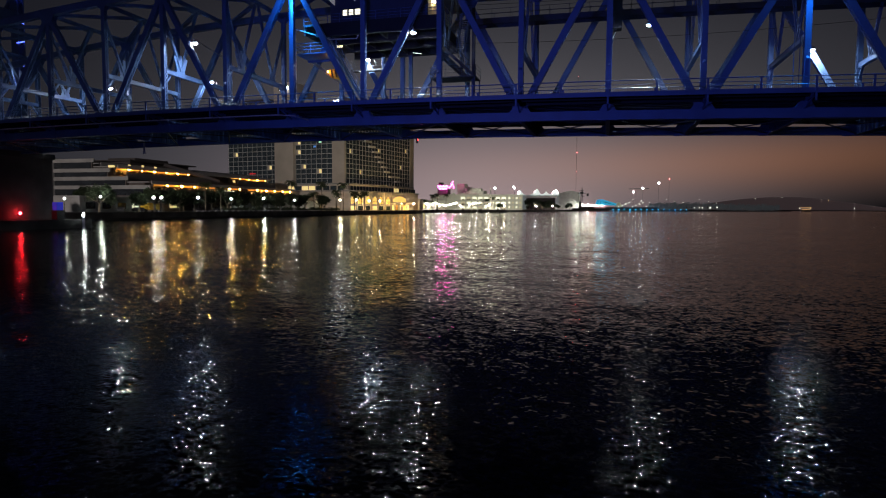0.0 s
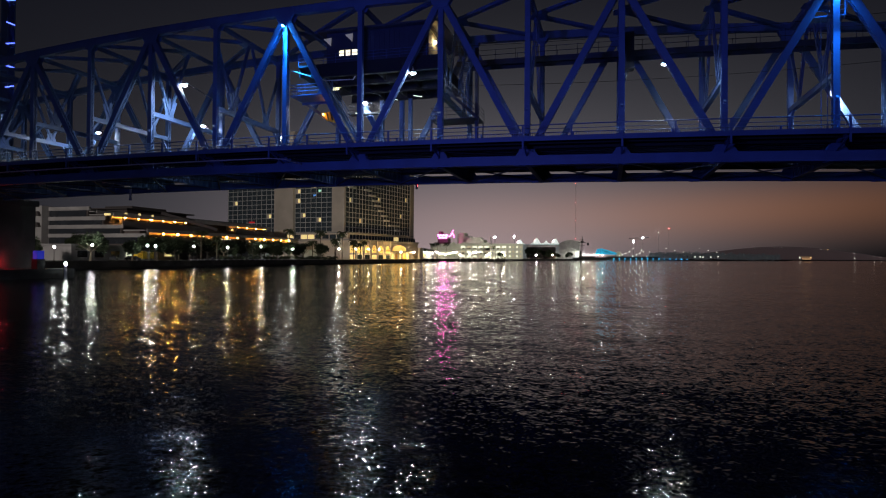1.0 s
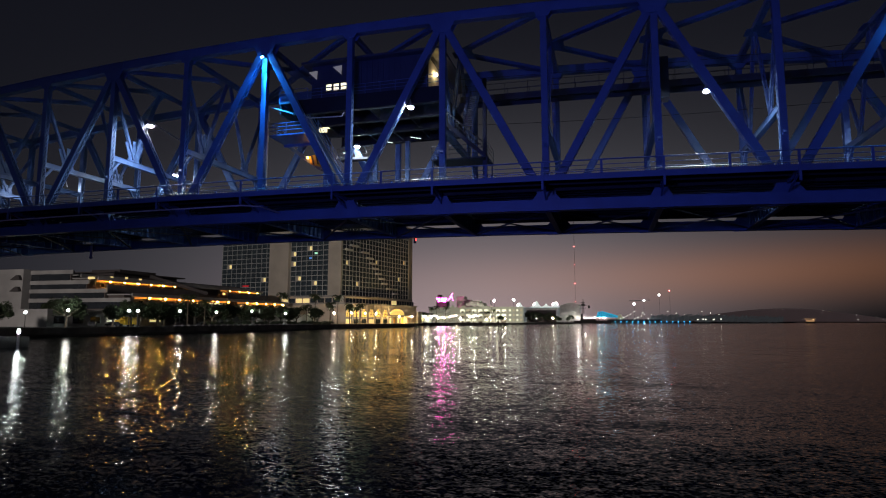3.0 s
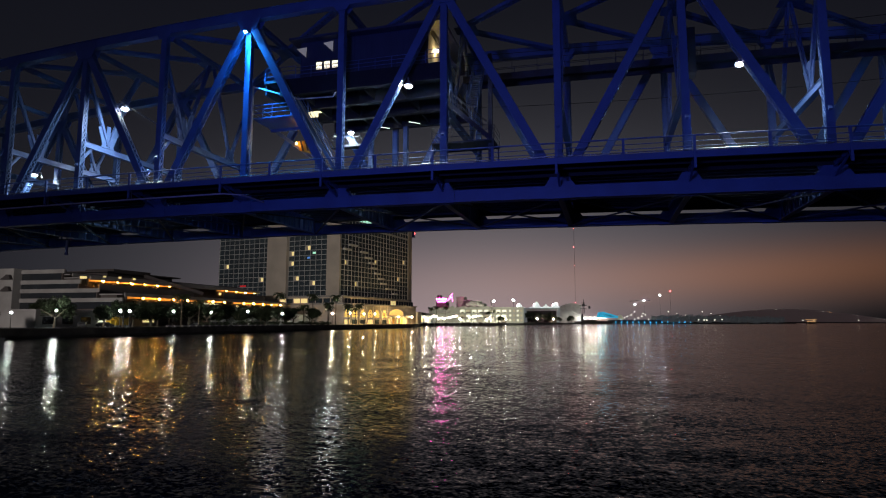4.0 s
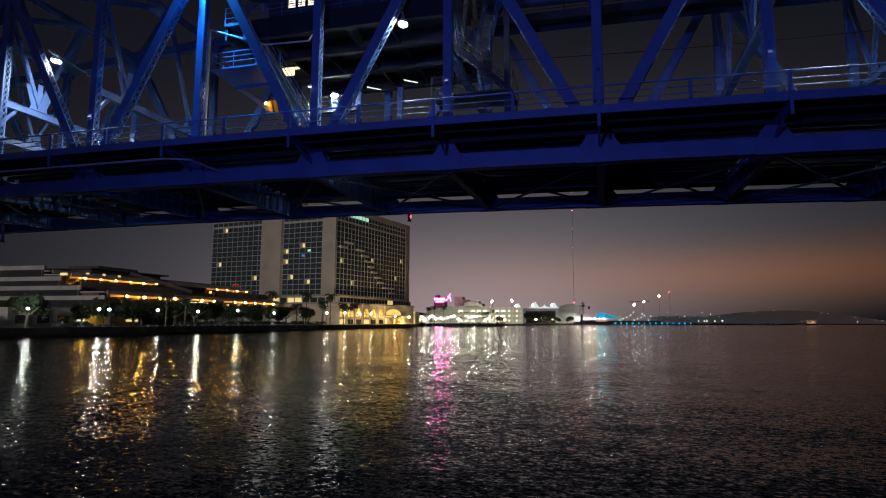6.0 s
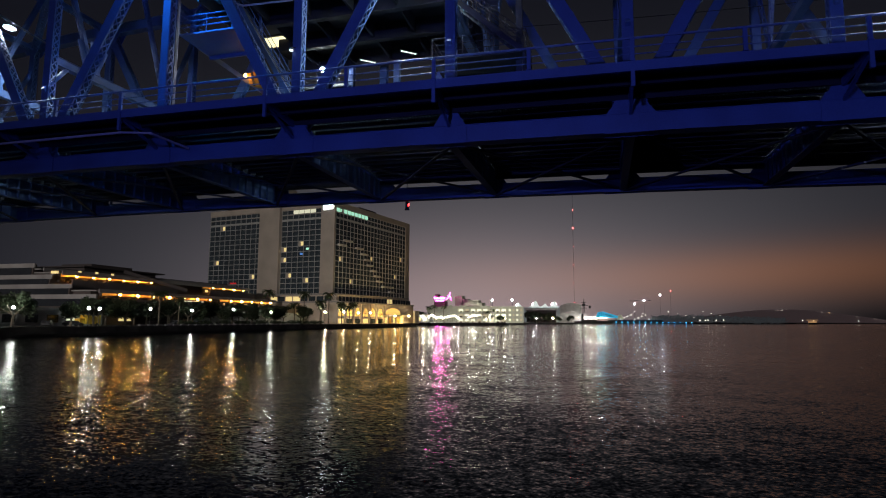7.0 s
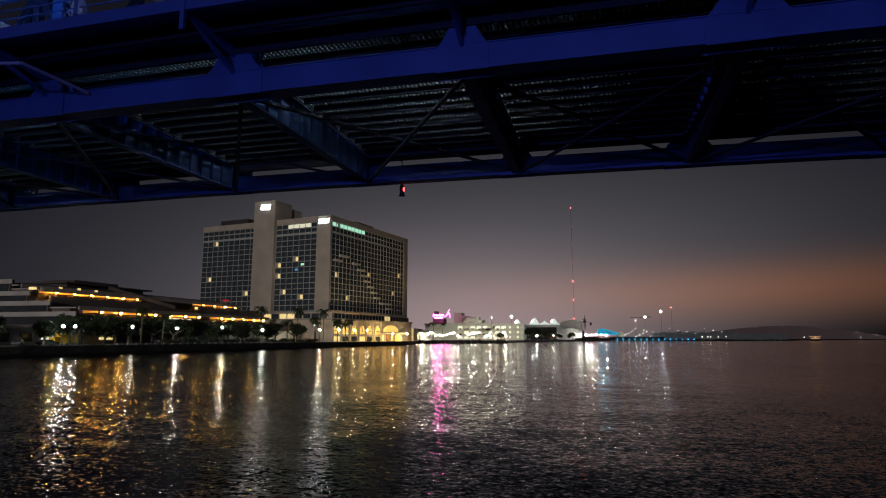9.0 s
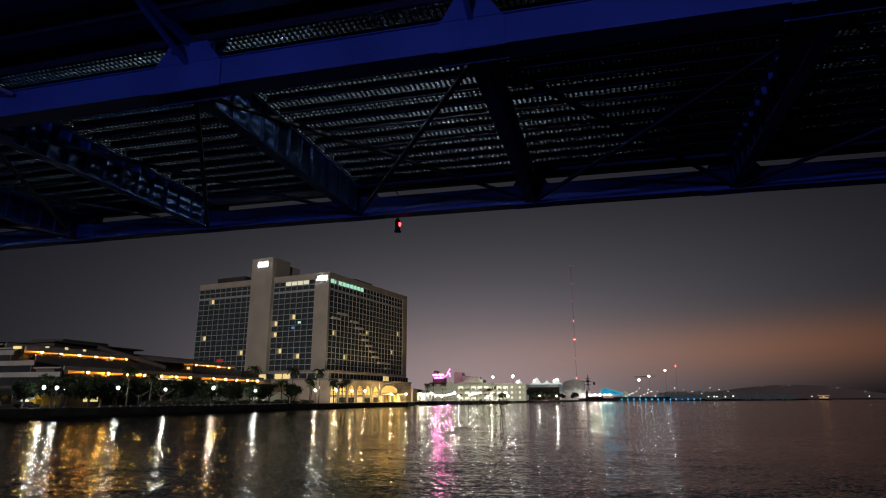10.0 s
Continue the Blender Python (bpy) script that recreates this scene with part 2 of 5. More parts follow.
bridge = thing("lift_span_bridge", "blue-painted riveted steel truss bridge with open grating deck", "bridge", kind="structure")
for y in (0.0, W):
    s = -1 if y == 0 else 1
    for i in range(FIRST, LAST):
        a, b = i * P, (i + 1) * P
        part("lower_chord", Shape().bar((a, y, low(i)), (b, y, low(i + 1)), 0.56, 0.80, (0, 0, 1)).bar((a, y, low(i) + 0.40), (b, y, low(i + 1) + 0.40), 0.68, 0.03, (0, 0, 1)).bar((a, y, low(i) - 0.40), (b, y, low(i + 1) - 0.40), 0.68, 0.03, (0, 0, 1)), STEEL, bridge)
        part("upper_chord", Shape().bar((a, y, high(i)), (b, y, high(i + 1)), 0.60, 0.74, (0, 0, 1)).bar((a, y, high(i) + 0.37), (b, y, high(i + 1) + 0.37), 0.74, 0.03, (0, 0, 1)), STEEL, bridge)
        lo, hi = (i, i + 1) if i % 2 else (i + 1, i)
        member("diagonal", (lo * P, y, low(lo) + 0.3), (hi * P, y, high(hi) - 0.3), 0.56, 0.50, bridge, pitch=0.45, crossed=True)
    for i in range(FIRST, LAST + 1):
        member("vertical", (i * P, y, low(i) + 0.3), (i * P, y, high(i) - 0.3), 0.46, 0.46, bridge, pitch=0.42, crossed=True)
        for t in (-1, 1):
            f = y + t * 0.31
            big = 1.0 if i % 2 else 0.72
            z = low(i)
            part("lower_gusset", Shape().prism([(-1.0 * big - 0.1, -0.44), (1.0 * big + 0.1, -0.44), (1.0 * big + 0.1, 0.3), (0.75 * big, 0.75), (0.42, 1.35 * big), (-0.42, 1.35 * big), (-0.75 * big, 0.75), (-1.0 * big - 0.1, 0.3)], 0.025, shift(i * P, f - 0.0125, z)), STEEL, bridge)
            z, big = high(i), 0.62 if i % 2 else 1.0
            part("upper_gusset", Shape().prism([(-1.05 * big, 0.37), (-1.05 * big, -0.40), (-0.62 * big, -1.25 * big), (0.62 * big, -1.25 * big), (1.05 * big, -0.40), (1.05 * big, 0.37)], 0.025, shift(i * P, f - 0.0125, z)), STEEL, bridge)

# sway frames, top laterals, floor beams
for i in range(FIRST, LAST + 1):
    x, zt, c = i * P, high(i) - 0.55, camber(i * P)
    zb = 18.5 + c
    if i not in (0, 1):
        part("sway_strut", Shape().bar((x, 0.25, zb), (x, W - 0.25, zb), 0.30, 0.45, (0, 0, 1)).bar((x, 0.25, zb + 0.23), (x, W - 0.25, zb + 0.23), 0.42, 0.025, (0, 0, 1)).bar((x, 0.25, zb - 0.23), (x, W - 0.25, zb - 0.23), 0.42, 0.025, (0, 0, 1)), STEEL, bridge)
    member("top_strut", (x, 0.3, zt + 0.35), (x, W - 0.3, zt + 0.35), 0.34, 0.44, bridge, (1, 0, 0), 0.45, STEEL, True)
    for k, (y, s) in enumerate(((W * 0.23, -1), (W * 0.77, 1))):
        fan = Shape()
        if i in (0, 1) or (i in (-4, -2) and s > 0):
            continue
        small = 1.0 if s < 0 else 0.55
        for g in (-0.5, 0.0, 0.5):
            fan.bar((x + 0.03 * g, y + g * 0.5, zb + 0.2), (x + 0.03 * g, y + g * 1.9 * small, zb + (2.3 - abs(g) * 0.5) * small), 0.05, 0.40 * small, (0, 1, 0))
        fan.prism([(-0.75, 0.22), (0.75, 0.22), (0.6, 0.7), (-0.6, 0.7)], 0.03, Matrix.Translation((x + 0.015, y, zb)) @ pose(0, 0, 0, 0, 0, 90))
        part("fan_gusset", fan, STEEL, bridge)
        member("sway_brace", (x, y, zb + 0.5), (x, W / 2 + s * 5.9, zt - 1.6), 0.26, 0.22, bridge, (1, 0, 0), 0.5)
        member("sway_brace", (x, y, zb + 0.5), (x, W / 2 + s * 0.3, zt), 0.26, 0.22, bridge, (1, 0, 0), 0.5)
        part("knee_brace", Shape().bar((x, W / 2 + s * 6.35, zb - 2.0), (x, W / 2 + s * 4.9, zb - 0.15), 0.2, 0.2, (1, 0, 0)), STEEL, bridge)
    zf = low(i)
    fb = Shape().box((x - 0.02, 0.1, zf - 0.35), (x + 0.02, W - 0.1, zf + 0.93))
    for z in (zf - 0.37, zf + 0.95):
        fb.box((x - 0.2, 0.1, z - 0.02), (x + 0.2, W - 0.1, z + 0.02))
    for k in range(1, 14):
        for t in (-0.09, 0.09):
            fb.box((x + t - 0.07, k * W / 14 - 0.012, zf - 0.34), (x + t + 0.07, k * W / 14 + 0.012, zf + 0.92))
    part("floor_beam", fb, STEEL, bridge)
    if i < LAST:
        z1, z2 = high(i) + 0.1, high(i + 1) + 0.1
        # K bracing: from the middle of one strut to both chords of the next
        apex, ends, zq, ze = (x + 0.25, x + P - 0.4, z1, z2) if i >= 0 else (x + P - 0.25, x + 0.4, z2, z1)
        for yq in (0.35, W - 0.35):
            run = Vector((ends - apex, yq - W / 2, 0))
            member("top_lateral", (apex, W / 2 + (0.35 if yq > W / 2 else -0.35), zq - 0.25), (ends, yq, ze - 0.25), 0.26, 0.50, bridge, (-run.y, run.x, 0), 0.5, STEEL, True)
        part("lateral_gusset", Shape().prism([(-0.9, -0.6), (0.9, -1.1), (0.9, 1.1), (-0.9, 0.6)], 0.025, Matrix.Translation((apex, W / 2, zq - 0.42)) @ pose(0, 0, 0, 90, 0, 0 if i >= 0 else 180)), STEEL, bridge)
        zb1, zb2 = low(i) - 0.25, low(i + 1) - 0.25
        # laterals and stringers take the darkness under the deck from their colour
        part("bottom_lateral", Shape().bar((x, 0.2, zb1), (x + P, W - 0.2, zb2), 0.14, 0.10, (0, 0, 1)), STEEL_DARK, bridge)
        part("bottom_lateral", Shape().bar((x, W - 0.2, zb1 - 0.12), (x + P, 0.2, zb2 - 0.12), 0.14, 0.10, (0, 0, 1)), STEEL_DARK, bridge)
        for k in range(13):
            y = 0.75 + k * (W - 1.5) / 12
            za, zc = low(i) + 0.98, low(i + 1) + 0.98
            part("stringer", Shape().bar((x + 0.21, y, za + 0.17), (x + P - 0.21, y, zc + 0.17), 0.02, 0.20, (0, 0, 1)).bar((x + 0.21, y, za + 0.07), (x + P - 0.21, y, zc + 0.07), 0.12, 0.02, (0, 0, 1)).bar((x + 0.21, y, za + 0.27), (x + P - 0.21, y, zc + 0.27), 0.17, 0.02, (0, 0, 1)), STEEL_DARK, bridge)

# curb plates beside the trusses, coloured near black for the shaded gap
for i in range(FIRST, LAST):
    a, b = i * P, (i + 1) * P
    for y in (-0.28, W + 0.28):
        part("curb_plate", Shape().bar((a, y, 13.6 + camber(a)), (b, y, 13.6 + camber(b)), 0.62, 0.03, (0, 0, 1)).bar((a, y, 13.35 + camber(a)), (b, y, 13.35 + camber(b)), 0.1, 0.46, (0, 0, 1)), STEEL_SHADE, bridge)
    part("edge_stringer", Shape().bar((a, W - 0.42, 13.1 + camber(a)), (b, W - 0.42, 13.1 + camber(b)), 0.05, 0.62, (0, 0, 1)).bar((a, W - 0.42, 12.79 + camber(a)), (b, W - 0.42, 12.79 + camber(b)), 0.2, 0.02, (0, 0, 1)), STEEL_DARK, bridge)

# open steel grating of the roadway
grate = Shape()
bar_mesh = Shape().box((-0.032, 0.06, -0.055), (0.032, W - 0.06, 0.045)).mesh("grating_bar", GRATE)
n = int((LAST - FIRST) * P / 0.17)
for k in range(n):
    x = FIRST * P + (k + 0.5) * 0.17
    z = 13.47 + camber(x)
    if -4.0 < x < 44.0:
        part("grating_bar", bar_mesh, None, bridge, m=shift(x, 0, z))
    else:
        grate.box((x - 0.032, 0.06, z - 0.055), (x + 0.032, W - 0.06, z + 0.045))
for k in range(60):
    y = 0.3 + k * (W - 0.6) / 59
    for j in range(FIRST, LAST):
        grate.bar((j * P, y, 13.48 + camber(j * P)), ((j + 1) * P, y, 13.48 + camber((j + 1) * P)), 0.03 if k % 3 else 0.09, 0.10, (0, 0, 1))
ob = part("deck_grating", grate, GRATE, bridge, "open steel grating roadway deck")
ob["kind"] = "stuff"

# sidewalks with fascia, on both sides
for side, y_in, y_out in ((-1, -0.55, -2.92), (1, W + 0.55, W + 1.15)):
    for i in range(FIRST, LAST):
        a, b = i * P, (i + 1) * P
        za, zb = camber(a), camber(b)
        ym = (y_in + y_out) / 2
        part("sidewalk_plate", Shape().bar((a, ym, 13.62 + za), (b, ym, 13.62 + zb), abs(y_out - y_in) - 0.1, 0.05, (0, 0, 1)), STEEL, bridge)
        fascia = Shape().bar((a, y_out, 13.50 + za), (b, y_out, 13.50 + zb), 0.03, 0.40, (0, 0, 1))
        for z in (13.31, 13.69):
            fascia.bar((a, y_out - side * 0.06, z + za), (b, y_out - side * 0.06, z + zb), 0.13, 0.02, (0, 0, 1))
        part("fascia_beam", fascia, STEEL, bridge)
        # stringer coloured as dark as the shade below the sidewalk
        part("sidewalk_stringer", Shape().bar((a, ym - side * 0.2, 13.42 + za), (b, ym - side * 0.2, 13.42 + zb), 0.12, 0.3, (0, 0, 1)), STEEL_SHADE, bridge)
    for i in range(FIRST, LAST + 1):
        x, z = i * P, camber(i * P)
        bracket = Shape()
        bracket.bar((x, side * 0.3 + (0 if side < 0 else W), 13.2 + z), (x, y_out, 13.4 + z), 0.12, 0.32, (0, 0, 1))
        bracket.bar((x, side * 0.3 + (0 if side < 0 else W), 12.5 + z), (x, y_out - side * 0.2, 13.25 + z), 0.12, 0.12, (0, 0, 1))
        part("sidewalk_bracket", bracket, STEEL, bridge)


def railing(y, pickets, label):
    r = thing("railing", label, "railing", "bridge railings")
    for i in range(FIRST * 2, LAST * 2 + 1):
        x = i * P / 2
        z = camber(x)
        heavy = i % 2 == 0 and not pickets
        part("post", Shape().box((x - 0.075, y - 0.06, (12.68 if heavy else 13.70) + z), (x + 0.075, y + 0.06, (14.60 if not pickets else 14.42) + z)).box((x - 0.1, y - 0.09, 13.695 + z), (x + 0.1, y + 0.09, 13.72 + z)), STEEL, r)
    for i in range(FIRST, LAST):
        a, b = i * P, (i + 1) * P
        za, zb = camber(a), camber(b)
        for z, r0 in ((14.62, 0.05), (14.27, 0.025), (13.97, 0.025)) if not pickets else ((14.42, 0.035), (13.80, 0.025)):
            part("rail", Shape().tube((a, y, z + za), (b, y, z + zb), r0, 6), STEEL if not pickets else GALV, r)
        if pickets:
            pk = Shape()
            for k in range(53):
                x = a + (k + 0.5) * 0.15
                pk.box((x - 0.014, y - 0.014, 13.80 + camber(x)), (x + 0.014, y + 0.014, 14.42 + camber(x)))
            part("picket_panel", pk, GALV, r)
    return r


railing(-2.92, False, "blue-painted steel sidewalk railing with three rails")
railing(W + 1.15, False, "blue-painted steel railing along the far sidewalk")
railing(-0.62, True, "thin galvanised picket railing between sidewalk and truss")

# conduit under the sidewalk, ending in a bend
pipe = thing("conduit", "grey steel conduit hung under the bridge sidewalk", "pipe")
for i in range(FIRST, 0):
    part("pipe_length", Shape().tube((i * P, -2.75, 12.62 + camber(i * P)), ((i + 1) * P, -2.75, 12.62 + camber((i + 1) * P)), 0.065, 8), PIPE, pipe)
    part("hanger", Shape().box((i * P + 0.1, -2.78, 12.6 + camber(i * P)), (i * P + 0.14, -2.72, 13.35 + camber(i * P))), GALV, pipe)
part("bend", Shape().tube((0, -2.75, 12.62), (1.7, -2.75, 12.45), 0.055, 8).tube((1.7, -2.75, 12.45), (2.0, -0.4, 12.35), 0.065, 8), PIPE, pipe)


def street_lamp(x, y, z, reach, root, z_root, watts):
    """A cobra-head lamp on an arm from the truss. reach: where the arm starts across the bridge."""
    lamp = thing("street_lamp", "cool white cobra-head street lamp on a bridge truss arm", "lamp", "bridge street lamps")
    s = 1 if y > reach else -1
    part("arm", Shape().tube((root, reach, z_root), (x + 0.15, reach, z + 0.3), 0.05, 8).tube((x + 0.15, reach, z + 0.3), (x, y - s * 0.1, z + 0.2), 0.045, 8), GALV, lamp)
    hood = Shape()
    ring = [(math.cos(k * math.pi / 8), math.sin(k * math.pi / 8)) for k in range(16)]
    for r, h in ((0.78, -0.05), (1.0, -0.15), (1.0, -0.02), (0.7, 0.13), (0.15, 0.17)):
        hood.v += [(x + 0.29 * r * c, y + 0.38 * r * q, z + h) for c, q in ring]
    for j in range(4):
        hood.f += [(16 * j + k, 16 * j + (k + 1) % 16, 16 * j + 16 + (k + 1) % 16, 16 * j + 16 + k) for k in range(16)]
    hood.f.append(tuple(range(64, 80)))
    part("hood", hood, GALV, lamp)
    lens = Shape()
    for r, h in ((1.0, -0.07), (0.92, -0.15), (0.7, -0.21), (0.3, -0.245)):
        lens.v += [(x + 0.20 * r * c, y + 0.26 * r * q, z + h) for c, q in ring]
    for j in range(3):
        lens.f += [(16 * j + k, 16 * j + 16 + k, 16 * j + 16 + (k + 1) % 16, 16 * j + (k + 1) % 16) for k in range(16)]
    lens.f.append(tuple(range(63, 47, -1)))
    part("lens", lens, LAMP_WHITE, lamp, "glowing white lens")
    spot("street_lamp_light", (x, y, z - 0.30), (x, y + s * 2.6, z - 7.0), watts, (0.84, 0.94, 1.0), 128, 0.4, 0.16)
    return lamp


# fourth lamp is unseen, set behind a post and added for water glints
for x, y, z, root, z_root, watts in ((-12.56, 0.95, 21.56, -8.0, 19.2, 900), (12.97, 0.8, 20.87, 13.27, 20.5, 1200), (35.25, 0.7, 19.95, 35.55, 19.6, 1200), (-41.0, 0.9, 20.3, -40.7, 19.9, 300)):
    street_lamp(x, y, z, 0.2, root, z_root, watts)
for x, y, z, watts in ((4.2, 10.2, 20.95, 700), (-18.1, 11.3, 19.7, 700), (-34.1, 11.2, 19.64, 600), (51.15, 11.0, 19.35, 900)):
    street_lamp(x, y, z, W - 0.2, x + 0.4, z - 0.35, watts)

for x, z in ((0.0, 25.95), (47.7, 24.45)):
    led = thing("azure_downlight", "small bright azure downlight at a truss peak", "lamp", "azure downlights")
    part("housing", Shape().box((x - 0.12, -0.78, z + 0.04), (x + 0.12, -0.34, z + 0.14)), BLACK, led)
    part("lens", Shape().box((x - 0.09, -0.76, z - 0.05), (x + 0.09, -0.58, z + 0.035)), AZURE_LED, led, "glowing azure lens")

# red lamp under the far chord
red = thing("navigation_lamp", "black cylindrical hanging lamp with a glowing red lens", "lamp")
part("rod", Shape().tube((9.3, 13.1, 13.3), (9.3, 13.45, 13.2), 0.03, 8).tube((9.3, 13.45, 13.2), (9.3, 13.45, 11.95), 0.025, 8), BLACK, red)
part("body", Shape().tube((9.3, 13.45, 12.0), (9.3, 13.45, 11.88), 0.05, 10, 0.13).tube((9.3, 13.45, 11.88), (9.3, 13.45, 11.38), 0.13, 10).tube((9.3, 13.45, 11.38), (9.3, 13.45, 11.32), 0.17, 10), BLACK, red)
part("lens", Shape().ball((9.42, 13.40, 11.68), 0.055, 0.055, 0.12), RED_LENS, red, "small glowing red lens")

# weak glow stands in for house light on the sunshade panels
LIT_PANEL = glowing("glowing_cream_panel", (1.0, 0.95, 0.80), 0.12)
LIT_GRILLE = glowing("lit_service_grille", (1.0, 0.90, 0.55), 1.3)

# ---- house over the roadway ----
house = thing("operator_house", "dark blue steel operator house over the roadway with lit windows", "building")
hx0, hx1, hy0, hy1, hz0, hz1 = 3.6, 14.2, 1.6, 10.4, 22.5, 25.6
# house underside coloured near black for the shade there
part("floor_plate", Shape().box((0.8, 1.0, 22.25), (15.3, 11.0, 22.45)), STEEL_SHADE, house)
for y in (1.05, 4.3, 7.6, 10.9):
    part("floor_girder", Shape().box((2.2, y - 0.06, 21.15), (15.3, y + 0.06, 22.25)).box((2.2, y - 0.2, 21.1), (15.3, y + 0.2, 21.15)), STEEL_SHADE, house)
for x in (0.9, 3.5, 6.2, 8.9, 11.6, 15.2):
    part("floor_joist", Shape().box((x - 0.07, 1.1, 21.35), (x + 0.07, 10.9, 22.25)), STEEL_SHADE, house)
for lo, hi in (((hx0, hy0, hz0), (4.9, hy0 + 0.12, hz1)), ((4.9, hy0, hz0), (7.0, hy0 + 0.12, 23.25)), ((4.9, hy0, 23.85), (7.0, hy0 + 0.12, hz1)), ((7.0, hy0, hz0), (hx1, hy0 + 0.12, hz1)), ((hx0, hy1 - 0.12, hz0), (hx1, hy1, hz1)), ((hx0, hy0 + 0.12, hz0), (hx0 + 0.12, hy1 - 0.12, hz1))):
    part("wall", Shape().box(lo, hi), HOUSE, house)
for k in range(14):
    part("wall_rib", Shape().box((7.2 + k * 0.5, hy0 - 0.03, hz0), (7.26 + k * 0.5, hy0, hz1)), HOUSE, house)
part("end_wall", Shape().box((hx1 - 0.12, hy0 + 0.12, hz0), (hx1, hy1 - 0.12, hz1)), CREAM, house, "cream-painted end wall under a lamp")
roof = Shape().box((2.9, 0.9, 25.6), (15.6, 11.1, 25.78))
part("roof", roof, HOUSE, house)
for x, w in ((4.98, 0.5), (5.66, 0.5), (6.34, 0.62)):
    win = part("window", Shape().box((x - 0.04, hy0 - 0.03, 23.18), (x + w + 0.04, hy0 + 0.02, 23.25)).box((x - 0.04, hy0 - 0.03, 23.85), (x + w + 0.04, hy0 + 0.02, 23.92)).box((x - 0.04, hy0 - 0.03, 23.25), (x, hy0 + 0.02, 23.85)).box((x + w, hy0 - 0.03, 23.25), (x + w + 0.04, hy0 + 0.02, 23.85)).box((x, hy0 - 0.02, 23.52), (x + w, hy0 + 0.02, 23.56)), BLACK, house)
    part("pane", Shape().box((x, hy0 + 0.03, 23.25), (x + w, hy0 + 0.05, 23.85)), WARM_WINDOW, win, "lit cream window pane")
for x, z in ((3.0, 24.75), (5.3, 25.0)):
    part("gable_vent", Shape().prism([(0, 0.34), (0.85, 0.40), (0.8, -0.42)], 0.06, shift(x + 0.3, hy0 - 0.12, z)), LIT_PANEL, house, "cream triangular sunshade panel with painted glow")


def platform_rail(name, pts, z, parent, mat, h=1.05, r0=0.022):
    r = part(name, Shape().tube((pts[0][0], pts[0][1], z), (pts[0][0], pts[0][1], z + h), 0.03, 6), mat, parent)
    for a, b in zip(pts, pts[1:]):
        n = max(1, int((Vector(b) - Vector(a)).length / 1.3))
        s = Shape()
        for k in range(1, n + 1):
            p = Vector(a).lerp(Vector(b), k / n)
            s.tube((p.x, p.y, z), (p.x, p.y, z + h), 0.025, 6)
        for f in (0.35, 0.68, 1.0):
            s.tube((*a, z + h * f), (*b, z + h * f), r0, 6)
        part("rail_section", s, mat, r)
    return r


platform_rail("platform_railing", [(0.8, 1.05), (3.5, 1.05)], 22.45, house, STEEL)
platform_rail("platform_railing", [(14.2, 1.05), (15.3, 1.05), (15.3, 10.9)], 22.45, house, STEEL)
platform_rail("platform_railing", [(3.5, 1.05), (14.2, 1.05)], 22.45, house, STEEL, 0.9)
part("balcony_lamp", Shape().ball((14.38, 3.4, 24.45), 0.14, 0.16, 0.14), WARM_LAMP, house, "warm glowing bulkhead lamp")
part("porch_panel", Shape().bar((14.3, 2.2, 25.5), (15.5, 4.8, 23.6), 0.05, 0.35, (1, 0, 0)).bar((14.3, 4.8, 25.5), (15.5, 2.2, 23.6), 0.05, 0.3, (1, 0, 0)), STEEL_DARK, house)
for x, y in ((10.6, 9.5), (7.5, 10.1)):
    t = thing("tube_lamp", "narrow fluorescent tube lamp under the house floor", "lamp", "tube lamps")
    part("tube", Shape().tube((x - 0.4, y - 0.35, 21.02), (x + 0.4, y + 0.35, 21.02), 0.035, 8), TUBE, t)
    part("cap", Shape().bar((x - 0.45, y - 0.39, 21.08), (x + 0.45, y + 0.39, 21.08), 0.12, 0.04, (0, 0, 1)), BLACK, t)
for x, y in ((9.4, W - 1.3), (6.0, W - 1.2)):
    part("hanger_column", Shape().box((x - 0.2, y - 0.2, 13.55), (x + 0.2, y + 0.2, 21.1)), STEEL, house)


def stair(name, a, b, width, label, mat=None, rails=True, across=(0, 1, 0)):
    """A steel stair flight from a down to b."""
    mat = mat or STEEL
    st = thing(name, label, "stair", "bridge stairs")
    a, b, s = Vector(a), Vector(b), Vector(across).normalized() * (width / 2)
    for e in (-1, 1):
        part("stringer", Shape().bar(a + s * e, b + s * e, 0.04, 0.26, (0, 0, 1)), mat, st)
        if rails:
            up = Vector((0, 0, 1.0))
            rr = Shape().tube(a + s * e + up, b + s * e + up, 0.025, 6).tube(a + s * e + up * 0.55, b + s * e + up * 0.55, 0.02, 6)
            for k in range(5):
                p = a.lerp(b, k / 4) + s * e
                rr.tube(p, p + up, 0.022, 6)
            part("handrail", rr, mat, st)
    n = max(3, int(abs(b.z - a.z) / 0.23))
    run = (b - a)
    run.z = 0
    run.normalize()
    tread = Shape().bar(-s, s, 0.24, 0.03, (0, 0, 1)).mesh("tread", GALV)
    for k in range(1, n):
        part("tread", tread, GALV, st, m=Matrix.Translation(a.lerp(b, k / n)))
    return st


# access platform beside the azure-lit post, and its stairs
pf = thing("access_platform", "blue-lit steel access platform with railings beside the truss", "platform")
part("plate", Shape().box((-0.3, 1.2, 19.52), (3.2, 4.0, 19.62)).box((-0.3, 3.9, 19.3), (3.2, 4.0, 19.52)), STEEL, pf)
platform_rail("railing", [(-0.3, 1.2), (3.2, 1.2)], 19.62, pf, STEEL, 1.0, 0.04)
platform_rail("railing", [(-0.3, 4.0), (-0.3, 1.2)], 19.62, pf, STEEL, 1.15)
